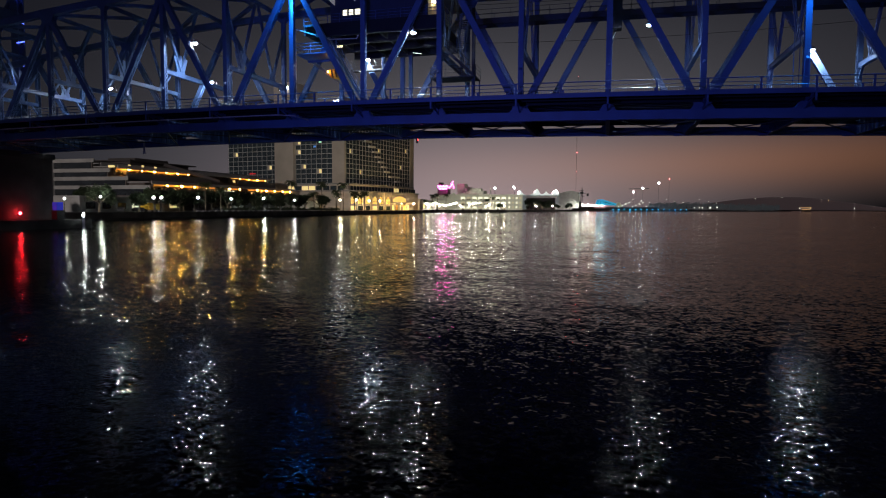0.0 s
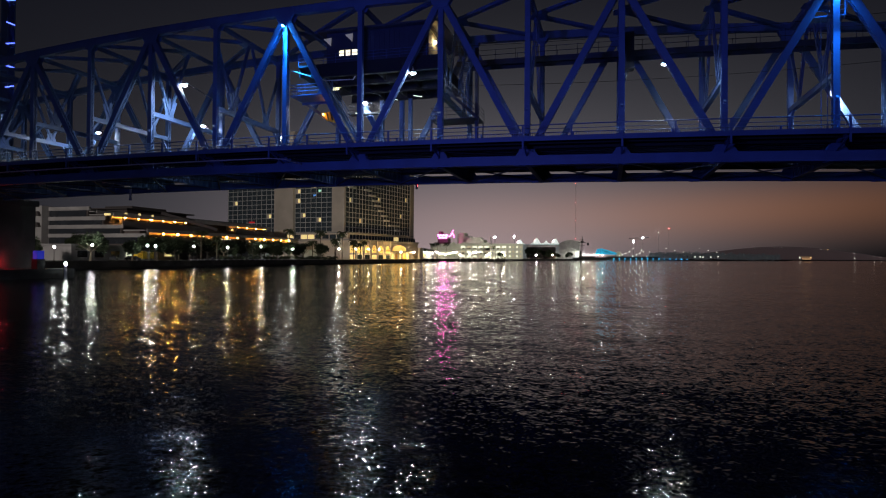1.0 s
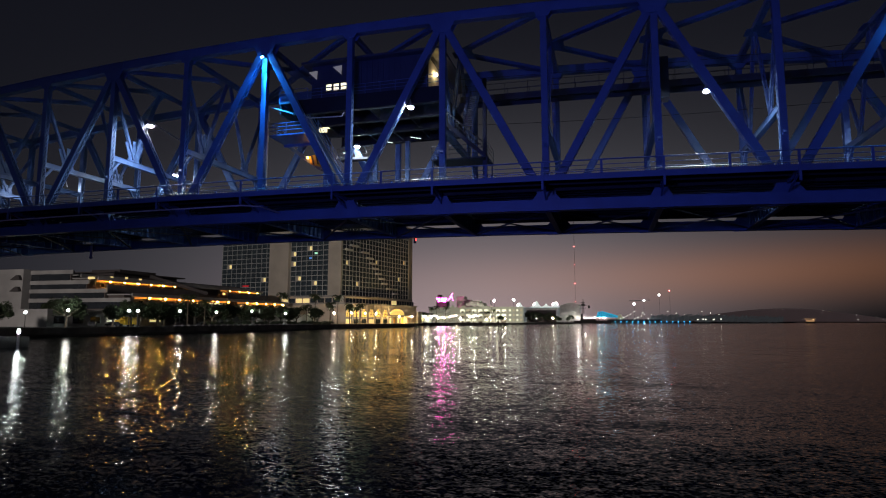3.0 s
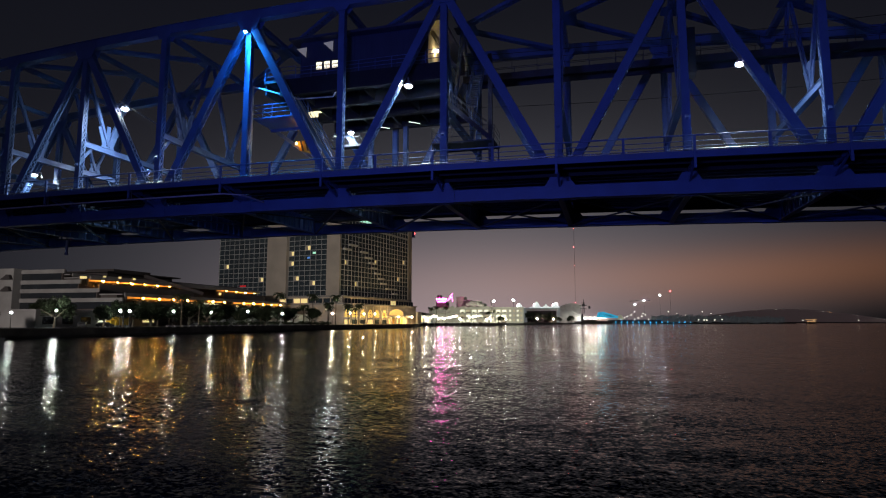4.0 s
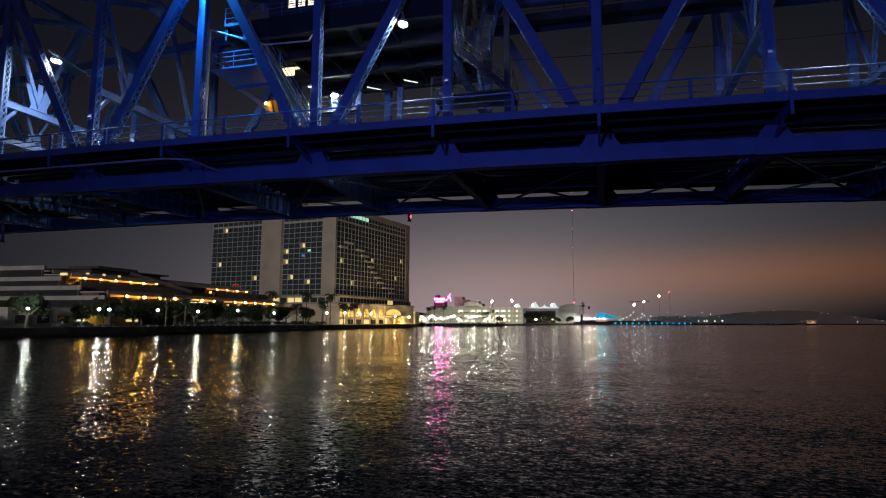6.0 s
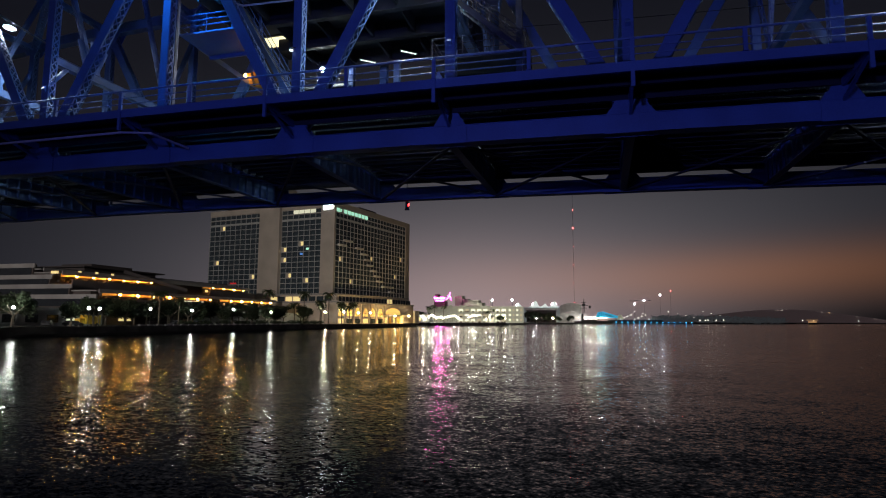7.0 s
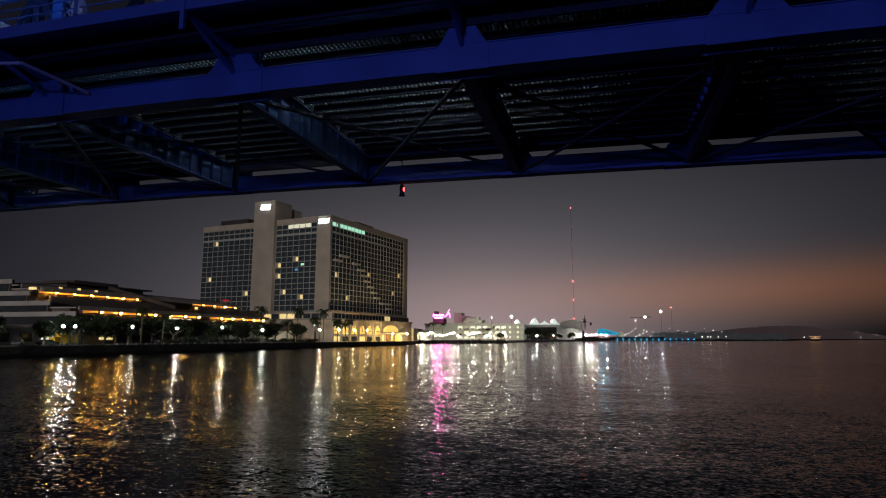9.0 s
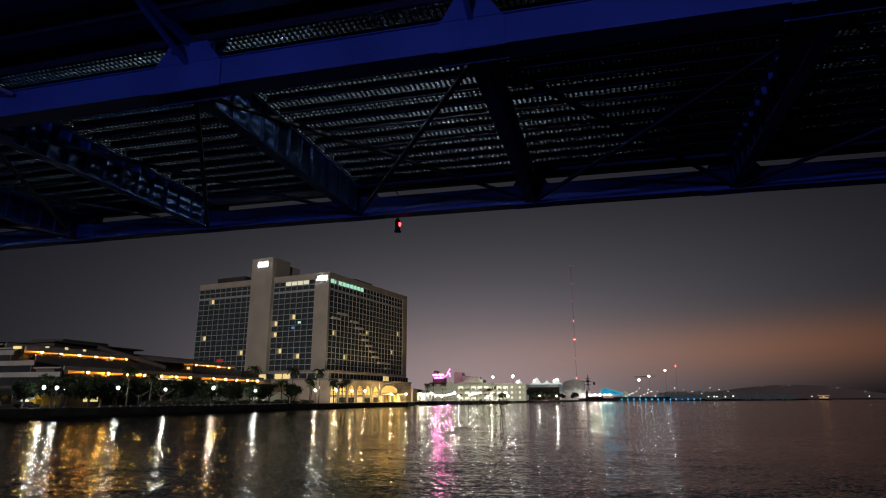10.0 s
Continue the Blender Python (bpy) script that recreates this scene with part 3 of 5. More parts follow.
for x in (3.1,):
    part("hanger", Shape().box((x - 0.06, 1.22, 19.6), (x + 0.06, 1.34, 22.3)).box((x - 0.06, 3.86, 19.6), (x + 0.06, 3.98, 22.3)), STEEL, pf)
stair("steel_stair", (2.4, 3.0, 21.9), (7.4, 2.6, 13.75), 0.9, "steep steel stair down from the house to the sidewalk")
stair("steel_stair", (-2.0, 5.4, 20.8), (2.9, 5.4, 17.3), 0.9, "grey steel stair flight under the house platform", GALV, False)
stair("steel_stair", (16.0, 1.3, 19.15), (19.1, 1.3, 16.32), 0.7, "dark steel stair flight beside the truss post", STEEL_DARK)
stair("steel_stair", (17.4, 4.9, 22.9), (17.4, 2.3, 19.1), 0.8, "dark steel stair flight up to the catwalk", STEEL, True, (1, 0, 0))
solid("steel_post", Shape().box((18.72, 1.75, 13.6), (19.02, 2.05, 23.0)).box((18.62, 1.65, 13.6), (19.12, 2.15, 13.66)), STEEL_DARK, "dark steel post beside the catwalk stair", "post")
hz = thing("hazard_board", "yellow hazard board with black stripes on a stair", "sign")
part("board", Shape().prism([(1.71, 18.6), (2.62, 18.71), (3.12, 17.44), (1.94, 17.82)], 0.05, shift(0, 4.88, 0)), YELLOW, hz)
for k in range(2):
    part("stripe", Shape().prism([(1.95 + k * 0.45, 18.62), (2.12 + k * 0.45, 18.64), (2.35 + k * 0.45, 17.75), (2.18 + k * 0.45, 17.78)], 0.012, shift(0, 4.865, 0)), BLACK, hz)
part("bracket", Shape().box((2.2, 4.93, 17.9), (2.3, 5.0, 18.1)), BLACK, hz)
part("beacon", Shape().ball((1.74, 4.66, 18.4), 0.10, 0.10, 0.11), BEACON, hz, "small glowing amber beacon")
gr = thing("service_light", "pale yellow lit service grille under the house platform", "lamp")
part("housing", Shape().box((0.9, 7.3, 22.15), (3.2, 8.6, 22.25)), BLACK, gr)
for k in range(4):
    part("slat", Shape().box((1.0, 7.4 + k * 0.3, 22.0), (3.1, 7.58 + k * 0.3, 22.14)), LIT_GRILLE, gr)
east = thing("access_platform", "azure-lit ladder platform high beside the truss", "platform")
part("plate", Shape().box((45.9, 0.35, 22.5), (48.6, 1.6, 22.6)), STEEL, east)
platform_rail("railing", [(45.9, 1.55), (45.9, 0.4), (48.6, 0.4)], 22.6, east, STEEL, 1.15)
part("ladder", Shape().box((46.95, 0.9, 13.6), (47.0, 0.95, 22.5)).box((47.4, 0.9, 13.6), (47.45, 0.95, 22.5)), STEEL, east)
part("hanger", Shape().box((48.4, 0.25, 22.5), (48.5, 0.35, 24.8)), STEEL, east)
for x0, x1, z0 in ((14.7, 19.3, 16.3),):
    land = thing("stair_landing", "dark steel stair landing with railings", "platform", "stair landings")
    part("plate", Shape().box((x0, 0.9, z0 - 0.1), (x1, 3.3, z0)), STEEL_DARK, land)
    platform_rail("railing", [(x0, 3.25), (x0, 0.95), (x1, 0.95), (x1, 3.25)], z0, land, STEEL_DARK)
    for x in (x0 + 0.1, x1 - 0.1):
        part("hanger", Shape().box((x - 0.05, 3.2, 13.6), (x + 0.05, 3.3, z0 - 0.1)).box((x - 0.05, 0.92, 13.6), (x + 0.05, 1.02, z0 - 0.1)), STEEL_DARK, land)

# standing pipe and small gallery lamp
solid("riser_pipe", Shape().tube((0.0, 0.7, 13.6), (0.0, 0.7, 22.0), 0.07, 8).tube((0.0, 0.7, 22.0), (3.6, 1.4, 20.9), 0.06, 8).tube((3.6, 1.4, 20.9), (6.6, 1.4, 20.8), 0.05, 8).tube((6.6, 1.4, 20.8), (7.0, 1.4, 21.5), 0.05, 8), PIPE, "grey steel riser pipe bending to the house", "pipe")

# small platform round the lamp on the far truss, and a hooded lamp on the near post
lp = thing("lamp_platform", "small dark steel platform with railings on the far truss", "platform")
part("plate", Shape().box((1.9, 10.4, 19.72), (5.9, 11.6, 19.8)).box((1.9, 10.4, 19.6), (5.9, 10.46, 19.72)), STEEL_DARK, lp)
platform_rail("railing", [(1.95, 11.5), (1.95, 10.45), (5.85, 10.45), (5.85, 11.5)], 19.8, lp, STEEL_DARK, 1.05)
bl = thing("bulkhead_lamp", "small hooded white lamp on a truss post", "lamp")
part("hood", Shape().tube((7.73, -0.4, 17.02), (7.73, -0.4, 17.16), 0.14, 12, 0.05), BLACK, bl)
part("bracket", Shape().tube((7.73, -0.4, 17.14), (7.9, -0.24, 17.2), 0.02, 6), BLACK, bl)
part("lens", Shape().tube((7.73, -0.4, 16.97), (7.73, -0.4, 17.015), 0.10, 12), TUBE, bl, "glowing white lens")

# catwalk east of the house, its colour darkened for the unlit space between trusses
cat = thing("catwalk", "dark blue steel catwalk with railings high between the trusses", "walkway")
for i in range(2, LAST):
    a, b = i * P, (i + 1) * P
    za, zb = 23.0 + camber(a), 23.0 + camber(b)
    for y in (5.9, 7.4):
        part("side_girder", Shape().bar((a, y, za), (b, y, zb), 0.06, 0.55, (0, 0, 1)), STEEL_DARK, cat)
    part("walk_plate", Shape().bar((a, 6.65, za + 0.2), (b, 6.65, zb + 0.2), 1.44, 0.04, (0, 0, 1)), STEEL_DARK, cat)
    r = Shape()
    for y in (5.95, 7.35):
        for h in (0.75, 1.25):
            r.tube((a, y, za + h), (b, y, zb + h), 0.02, 6)
        for k in range(4):
            x = a + k * P / 4
            r.tube((x, y, za + 0.2), (x, y, za + 1.25), 0.022, 6)
    part("rail_section", r, STEEL_DARK, cat)
for y, z, drop in ((4.6, 24.3, 0.5), (8.8, 21.6, 0.7)):
    w = thing("service_cable", "thin black service cable strung along the span", "cable", "service cables")
    for k in range(12):
        x0, x1 = 16 + k * 4, 20 + k * 4
        f0, f1 = (x0 - 16) / 48, (x1 - 16) / 48
        part("cable_length", Shape().tube((x0, y, z - drop * 4 * f0 * (1 - f0)), (x1, y, z - drop * 4 * f1 * (1 - f1)), 0.022, 5), BLACK, w)
box = thing("equipment_cabinet", "dark steel equipment cabinet on a sway frame bracket", "cabinet")
part("body", Shape().box((31.9, 2.2, 20.2), (32.9, 3.4, 23.4)), STEEL_DARK, box)
part("bracket", Shape().bar((31.8, 0.3, 18.3), (32.4, 2.9, 20.2), 0.12, 0.12, (1, 0, 0)).bar((32.4, 2.9, 20.2), (31.8, 2.9, 18.1), 0.12, 0.12, (1, 0, 0)), STEEL_DARK, box)

# ---- tower and pier at the far end of the span ----
pier = thing("bridge_pier", "dark weathered concrete river pier under the lift tower", "pier", kind="structure")
part("shaft", Shape().box((-60.5, -4.0, 1.35), (-51.3, 17.0, 11.2)).box((-60.9, -4.4, 10.5), (-50.95, 17.3, 11.3)), PIER_CONCRETE, pier)
part("footing", Shape().box((-64.0, -7.0, -3.0), (-46.6, 19.5, 1.35)), PIER_CONCRETE, pier)
plight = thing("pier_lamp", "glowing red navigation lamp on the pier", "lamp")
part("bracket", Shape().box((-51.3, 11.0, 2.1), (-50.9, 11.1, 2.2)), BLACK, plight)
part("lens", Shape().ball((-50.8, 11.05, 2.3), 0.17, 0.17, 0.2), RED_PIER, plight, "glowing red lens")
marker = thing("marker_pile", "pale steel marker pile with a white lamp beside the pier", "pile")
part("pile", Shape().tube((-46.2, 17.6, -1.5), (-46.2, 17.6, 1.75), 0.16, 12), PIPE, marker)
for k in range(4):
    part("rung", Shape().box((-46.0, 17.2, 0.25 + k * 0.35), (-45.94, 18.0, 0.31 + k * 0.35)), BLACK, marker)
part("lamp", Shape().ball((-46.2, 17.6, 2.05), 0.2, 0.2, 0.32, 12, 8), MARKER_WHITE, marker, "glowing white lamp")
tower = thing("lift_tower", "tall dark blue steel lift tower on the pier", "tower", kind="structure")
for y in (-1.2, W + 1.2):
    for x in (-59.5, -52.4):
        member("leg", (x, y, 11.3), (x, y, 62), 1.3, 1.1, tower, pitch=1.4)
    for k in range(5):
        z = 16 + k * 9.5
        member("brace", (-59.5, y, z), (-52.4, y, z + 9.5), 0.5, 0.5, tower, pitch=0.8)
        part("strut", Shape().bar((-59.5, y, z), (-52.4, y, z), 0.5, 0.5, (0, 0, 1)), STEEL, tower)
for z in (30, 44, 60):
    part("portal", Shape().box((-53.0, -1.2, z), (-51.9, W + 1.2, z + 1.6)), STEEL, tower)
for k in range(6):
    z = 24.0 + k * 3.1
    mk = thing("marker_light", "small glowing blue marker strip on the tower", "lamp", "tower marker lights")
    part("strip", Shape().bar((-51.7, W + 0.4, z), (-51.7, W + 1.6, z + (0.5 if k % 2 else 0.0)), 0.12, 0.14, (0, 0, 1)), BLUE_LED, mk)
    part("back", Shape().box((-51.85, W + 0.4, z - 0.06), (-51.77, W + 1.6, z + 0.06)), BLACK, mk)
solid("drain_pipe", Shape().tube((-28.9, 11.25, 12.95), (-28.9, 11.25, 10.75), 0.13, 10).tube((-28.9, 11.25, 10.75), (-28.9, 11.25, 10.5), 0.18, 10), PIPE, "pale drain pipe hung under the bridge deck", "pipe")

# ---- water and banks ----
def water_material():
    m = bpy.data.materials.new("rippled_river_water")
    m.use_nodes = True
    nodes, links = m.node_tree.nodes, m.node_tree.links
    p = nodes["Principled BSDF"]
    p.inputs["Base Color"].default_value = (0.002, 0.0025, 0.003, 1)
    p.inputs["Specular IOR Level"].default_value = 0.115
    p.inputs["Roughness"].default_value, p.inputs["IOR"].default_value = 0.075, 1.333
    co = nodes.new("ShaderNodeTexCoord")

    def vec(op, a, b):
        n = nodes.new("ShaderNodeVectorMath")
        n.operation = op
        for slot, v in ((0, a), (1, b)):
            if isinstance(v, tuple):
                n.inputs[slot].default_value = v
            else:
                links.new(v, n.inputs[slot])
        return n.outputs[0]

    def ripple(scale, stretch, turn, gain, detail=1.0, across=0.6):
        """Slopes of waves about 1 / scale metres long, as a vector round zero."""
        mp = nodes.new("ShaderNodeMapping")
        mp.inputs["Rotation"].default_value = (0, 0, radians(turn))
        mp.inputs["Scale"].default_value = (scale, scale * stretch, scale)
        links.new(co.outputs["Object"], mp.inputs[0])
        nz = nodes.new("ShaderNodeTexNoise")
        nz.inputs["Scale"].default_value, nz.inputs["Detail"].default_value = 1.0, detail
        links.new(mp.outputs[0], nz.inputs["Vector"])
        return vec("MULTIPLY", vec("SUBTRACT", nz.outputs["Color"], (0.5, 0.5, 0.5)), (gain * across, gain, 0.0))

    fine = vec("ADD", ripple(5.0, 1.4, 24, 0.17, 0.0, 0.9), ripple(12.5, 1.1, -20, 0.21, 0.0, 1.0))
    gusts = nodes.new("ShaderNodeTexNoise")
    gusts.inputs["Scale"].default_value, gusts.inputs["Detail"].default_value = 0.035, 3.0
    links.new(co.outputs["Object"], gusts.inputs["Vector"])
    calm = nodes.new("ShaderNodeMapRange")
    calm.inputs[1].default_value, calm.inputs[2].default_value = 0.30, 0.66
    calm.inputs[3].default_value, calm.inputs[4].default_value = 0.75, 1.15
    links.new(gusts.outputs["Fac"], calm.inputs[0])
    scaled = nodes.new("ShaderNodeVectorMath")
    scaled.operation = "SCALE"
    links.new(fine, scaled.inputs[0])
    links.new(calm.outputs[0], scaled.inputs["Scale"])
    slopes = vec("ADD", vec("ADD", ripple(0.24, 1.9, 10, 0.07, 0.0, 0.5), ripple(1.8, 1.8, 8, 0.13, 1.0, 0.6)), scaled.outputs[0])
    links.new(vec("NORMALIZE", vec("ADD", slopes, (0.0, 0.0, 1.0)), (0.0, 0.0, 0.0)), p.inputs["Normal"])
    return m


river = Shape()
river.v = [(-4500, -1500, 0), (4500, -1500, 0), (4500, 4900, 0), (-4500, 4900, 0)]
river.f = [(0, 1, 2, 3)]
solid("water", river, water_material(), "dark rippled river water at dusk", "river", kind="structure")

ASPHALT = material("bank_paving", (0.09, 0.085, 0.08), 0.9, 0.0, 0.4, 0.08, 0.3, (0.05, 0.05, 0.05))
FARLAND = material("far_wooded_bank", (0.030, 0.032, 0.030), 0.95, 0.0, 0.5, 0.02, 0.0)
WHITE_WALL = material("white_concrete_parapet", (0.34, 0.33, 0.34), 0.8, 0.0, 0.2, 0.15, 0.1, (0.24, 0.23, 0.24))
TAN_WALL = material("tan_concrete_wall", (0.54, 0.48, 0.43), 0.8, 0.0, 0.2, 0.12, 0.1, (0.44, 0.39, 0.35))
PALE_WALL = material("pale_plaster_wall", (0.72, 0.71, 0.68), 0.85, 0.0, 0.25, 0.2, 0.1)
BROWN_WALL = material("brown_terrace_wall", (0.105, 0.085, 0.085), 0.85, 0.0, 0.25, 0.12, 0.1)
DARK_GLASS = glassy("dark_ribbon_glass", (0.035, 0.04, 0.05))
TEAL_GLASS = glassy("teal_hotel_glass", (0.065, 0.09, 0.115), 0.2)
FRAME = material("pale_window_frame", (0.52, 0.53, 0.54), 0.6, 0.0, 0.2, 0.3, 0.05)
ROOF = material("dark_roofing", (0.07, 0.06, 0.065), 0.9, 0.0, 0.3, 0.1, 0.1)
BARK = material("tree_bark", (0.16, 0.13, 0.10), 0.9, 0.0, 0.4, 3.0, 0.3)
LEAF = material("dark_foliage", (0.035, 0.055, 0.022), 0.75, 0.0, 0.5, 0.8, 0.0, (0.018, 0.03, 0.012))
PALM_LEAF = material("palm_frond", (0.06, 0.085, 0.035), 0.6, 0.0, 0.4, 1.0, 0.0)
GLOBE = glowing("white_globe_lamp", (0.92, 1.0, 0.95), 105)
WARM_GLOBE = glowing("warm_white_globe", (1.0, 0.84, 0.50), 260)
AMBER = glowing("amber_soffit_lamp", (1.0, 0.44, 0.07), 180)
AMBER_DIM = glowing("dim_amber_soffit_lamp", (1.0, 0.44, 0.07), 40)
FAR_GLOBE = glowing("far_white_globe", (1.0, 0.97, 0.84), 130)
LIT_AMBER = glowing("amber_soffit_glow", (1.0, 0.42, 0.07), 0.30)
AMBER_ROOM = glowing("amber_lit_room", (1.0, 0.48, 0.10), 0.16)
LIT_WARM = glowing("warm_lit_window", (1.0, 0.76, 0.32), 0.75)
LIT_ARCH = glowing("warm_lit_arch", (1.0, 0.66, 0.17), 0.8)
LIT_PALE = glowing("pale_lit_window", (0.95, 0.95, 0.70), 0.6)
LIT_TEAL = glowing("teal_lit_window", (0.45, 0.95, 0.68), 0.8)
LIT_BLUE = glowing("blue_lit_window", (0.15, 0.4, 1.0), 0.4)
LIT_RED = glowing("red_lit_sign", (1.0, 0.04, 0.05), 0.28)
SIGN_WHITE = glowing("white_lit_sign", (0.86, 0.96, 1.0), 60)
PINK = glowing("pink_neon", (1.0, 0.05, 0.50), 34)
CYAN = glowing("cyan_dock_lamp", (0.05, 0.50, 1.0), 3.2)
CYAN_ROOF = glowing("cyan_glow_canopy", (0.04, 0.55, 0.9), 0.55)
FLOOD = glowing("stadium_floodlight", (0.93, 0.98, 1.0), 300)
QUAY_GLOBE = glowing("bright_quay_globe", (1.0, 0.97, 0.86), 520)
QUAY_WARM = glowing("warm_quay_globe", (1.0, 0.88, 0.55), 420)
FAR_DOT = glowing("far_white_light", (1.0, 0.93, 0.80), 2.6)
FAR_AMBER = glowing("far_amber_light", (1.0, 0.62, 0.25), 2.6)
FAR_RED = glowing("far_red_light", (1.0, 0.05, 0.05), 90)


def slab(name, outline, z0, z1, mat, label, category, kind=""):
    """A flat body with an outline of (x, y)."""
    s, k = Shape(), len(outline)
    s.v = [(x, y, z) for z in (z0, z1) for x, y in outline]
    s.f = [tuple(reversed(range(k))), tuple(range(k, 2 * k))] + [(i, (i + 1) % k, k + (i + 1) % k, k + i) for i in range(k)]
    return solid(name, s, mat, label, category, kind=kind)


slab("ground", [(-86, -900), (-86, 120), (-87, 262), (-84, 300), (-96, 350), (-112, 396), (-56, 462), (-62, 520), (-40, 700), (-5, 880), (40, 1010), (300, 1250), (420, 1420), (420, 2100), (-3500, 2400), (-3500, -900)], -2.0, 1.7, ASPHALT, "dark paved river bank", "ground", "structure")
slab("far_bank", [(250, 2150), (900, 2350), (1700, 2500), (2900, 2300), (4400, 2000), (4400, 4700), (-1500, 4700), (-1500, 2300)], -2.0, 3.0, FARLAND, "dark low far river bank", "ground", "structure")

wall = Shape()
edge = [(-86, -60), (-86, 120), (-87, 262), (-84, 300), (-96, 350), (-112, 396), (-56, 462)]
for a, b in zip(edge, edge[1:]):
    wall.bar((*a, 1.2), (*b, 1.2), 0.6, 1.5, (0, 0, 1))
solid("bulkhead", wall, PIER_CONCRETE, "dark concrete river bulkhead", "wall", kind="structure")
for k in range(27):
    y = 96 + k * 3.0
    dash = Shape().box((-86.6, y, 1.95), (-86.2, y + 1.9, 2.3))
    solid("curb_block", dash, WHITE_WALL, "pale concrete block along the river bulkhead", "kerb", "river kerb blocks")
dock = thing("dock", "dark floating dock along the far quay", "dock")
for k in range(14):
    f = k / 14
    x, y = -109 + 53 * f, 390 + 66 * f
    part("float", Shape().bar((x + 2, y - 3, 0.5), (x + 5.2, y + 1.0, 0.9), 3.0, 2.6, (0, 0, 1)), PIER_CONCRETE, dock)
for k in range(8):
    part("pile", Shape().tube((-104 + k * 6.6, 385 + k * 8.4, -1), (-104 + k * 6.6, 385 + k * 8.4, 3.2), 0.3, 8), PIER_CONCRETE, dock)


# ---- terraced building on the bank ----
terrace = thing("terraced_building", "low stepped white concrete building with amber-lit terraces", "building")
Y0, Y1, WEST = 122.0, 226.0, -168.0
tiers = ((-121, 1.7, 7.0), (-126, 7.0, 12.5), (-140.5, 12.5, 18.2), (-148, 18.2, 19.4))
for k, (xe, z0, z1) in enumerate(tiers):
    part("tier_core", Shape().box((WEST, Y0 + 1.2, z0), (xe - 3.2, Y1 - 1, z1)), BROWN_WALL, terrace)
    part("parapet", Shape().box((xe - 0.35, Y0 + 1.3, z1 - 1.0), (xe, Y1, z1 + 0.2)), WHITE_WALL, terrace)
    part("floor_slab", Shape().box((WEST, Y0 + 0.35, z1 - 0.5), (xe - 0.35, Y1, z1 - 0.15)), WHITE_WALL, terrace)


def bay(y, length, xe, z, lit=True, strong=False):
    """An amber-lit recess under a terrace slab."""
    b = part("bay", Shape().box((xe - 3.1, y - 0.1, z - 3.3), (xe - 2.3, y + 0.15, z - 0.55)), BROWN_WALL, terrace)
    # strip glows in the shape of the lamp's light on the soffit
    part("soffit_strip", Shape().prism([(0, -1.75), (length - 1.6, -1.45), (length - 1.6, -0.75), (0, -0.75)], 0.1, Matrix.Translation((xe - 2.2, y + 0.3, z)) @ pose(0, 0, 0, 0, 0, 90)), LIT_AMBER, b, "soffit strip with painted amber lamp light")
    part("glazing", Shape().box((xe - 3.15, y + length * 0.45, z - 3.2), (xe - 3.05, y + length * 0.7, z - 2.2)), LIT_WARM if lit else DARK_GLASS, b, "small lit terrace window")
    part("lamp", Shape().ball((xe - 1.0, y + length - 1.2, z - 1.3), 0.42, 0.42, 0.34), AMBER if strong else AMBER_DIM, b, "glowing amber soffit lamp")


# stepped south end: four storeys of pale bands and dark glass
part("base_wall", Shape().box((WEST, Y0 + 0.05, 1.7), (-125.5, Y0 + 1.15, 7.4)), BROWN_WALL, terrace)
for xr, z0, z1 in ((-149.5, 17.2, 20.8), (-142.4, 14.2, 17.2), (-134.5, 11.0, 14.2), (-125.0, 7.4, 11.0)):
    part("south_band", Shape().box((WEST, Y0 - 0.8, z1 - 1.35), (xr, Y0 - 0.3, z1)), WHITE_WALL, terrace, "pale concrete band")
    part("south_wall", Shape().box((WEST, Y0 - 0.25, z0), (xr - 1.2, Y0 + 1.15, z1 - 0.1)), BROWN_WALL, terrace)
    part("south_glazing", Shape().box((WEST, Y0 - 0.4, z0 + 0.02), (xr - 1.6, Y0 - 0.3, z1 - 1.37)), DARK_GLASS, terrace)
part("end_tower", Shape().box((-181.0, 118.5, 1.7), (WEST - 0.02, 131.0, 21.2)), WHITE_WALL, terrace, "plain tan end tower")
for z in (13.4, 17.4):
    part("tower_hood", Shape().prism([(0, 0), (4.4, 0), (3.6, 1.6), (2.6, 1.7)], 1.2, shift(-172.6, 117.4, z)), ROOF, terrace, "dark pointed hood")
part("west_wing", Shape().box((-215, 121.5, 1.7), (-181.02, 140, 20.4)), BROWN_WALL, terrace)
for z1 in (20.8, 14.2, 9.0):
    part("south_band", Shape().box((-215, 121.0, z1 - 1.4), (-181.05, 121.45, z1)), WHITE_WALL, terrace, "pale concrete band")
TERRACE = material("grey_terrace_wall", (0.17, 0.15, 0.155), 0.85, 0.0, 0.3, 0.15, 0.1, (0.11, 0.095, 0.10))
for x, y0, y1, z0, z1 in ((-137.6, 124, 172, 12.6, 15.7), (-137.6, 192, 225, 12.6, 15.7), (-122.9, 126, 180, 7.1, 9.8), (-122.9, 184, 225, 7.1, 9.8)):
    part("terrace_parapet", Shape().box((x, y0, z0), (x + 0.4, y1, z1)).box((x - 0.1, y0, z1), (x + 0.5, y1, z1 + 0.12)), TERRACE, terrace, "grey terrace parapet")
    part("terrace_floor", Shape().box((x - 3.0, y0, z0 - 0.05), (x, y1, z0 + 0.25)), TERRACE, terrace)
for k in range(6):
    bay(124.5 + k * 6.6, 6.2, -140.5, 18.5, k in (3, 5), k in (0, 2, 4))
for k in range(7):
    bay(126.5 + k * 7.6, 7.2, -126, 12.5, k == 4, k in (1, 3, 5))
for k in range(4):
    bay(194 + k * 7.5, 7.0, -140.5, 18.5, True, k == 2)
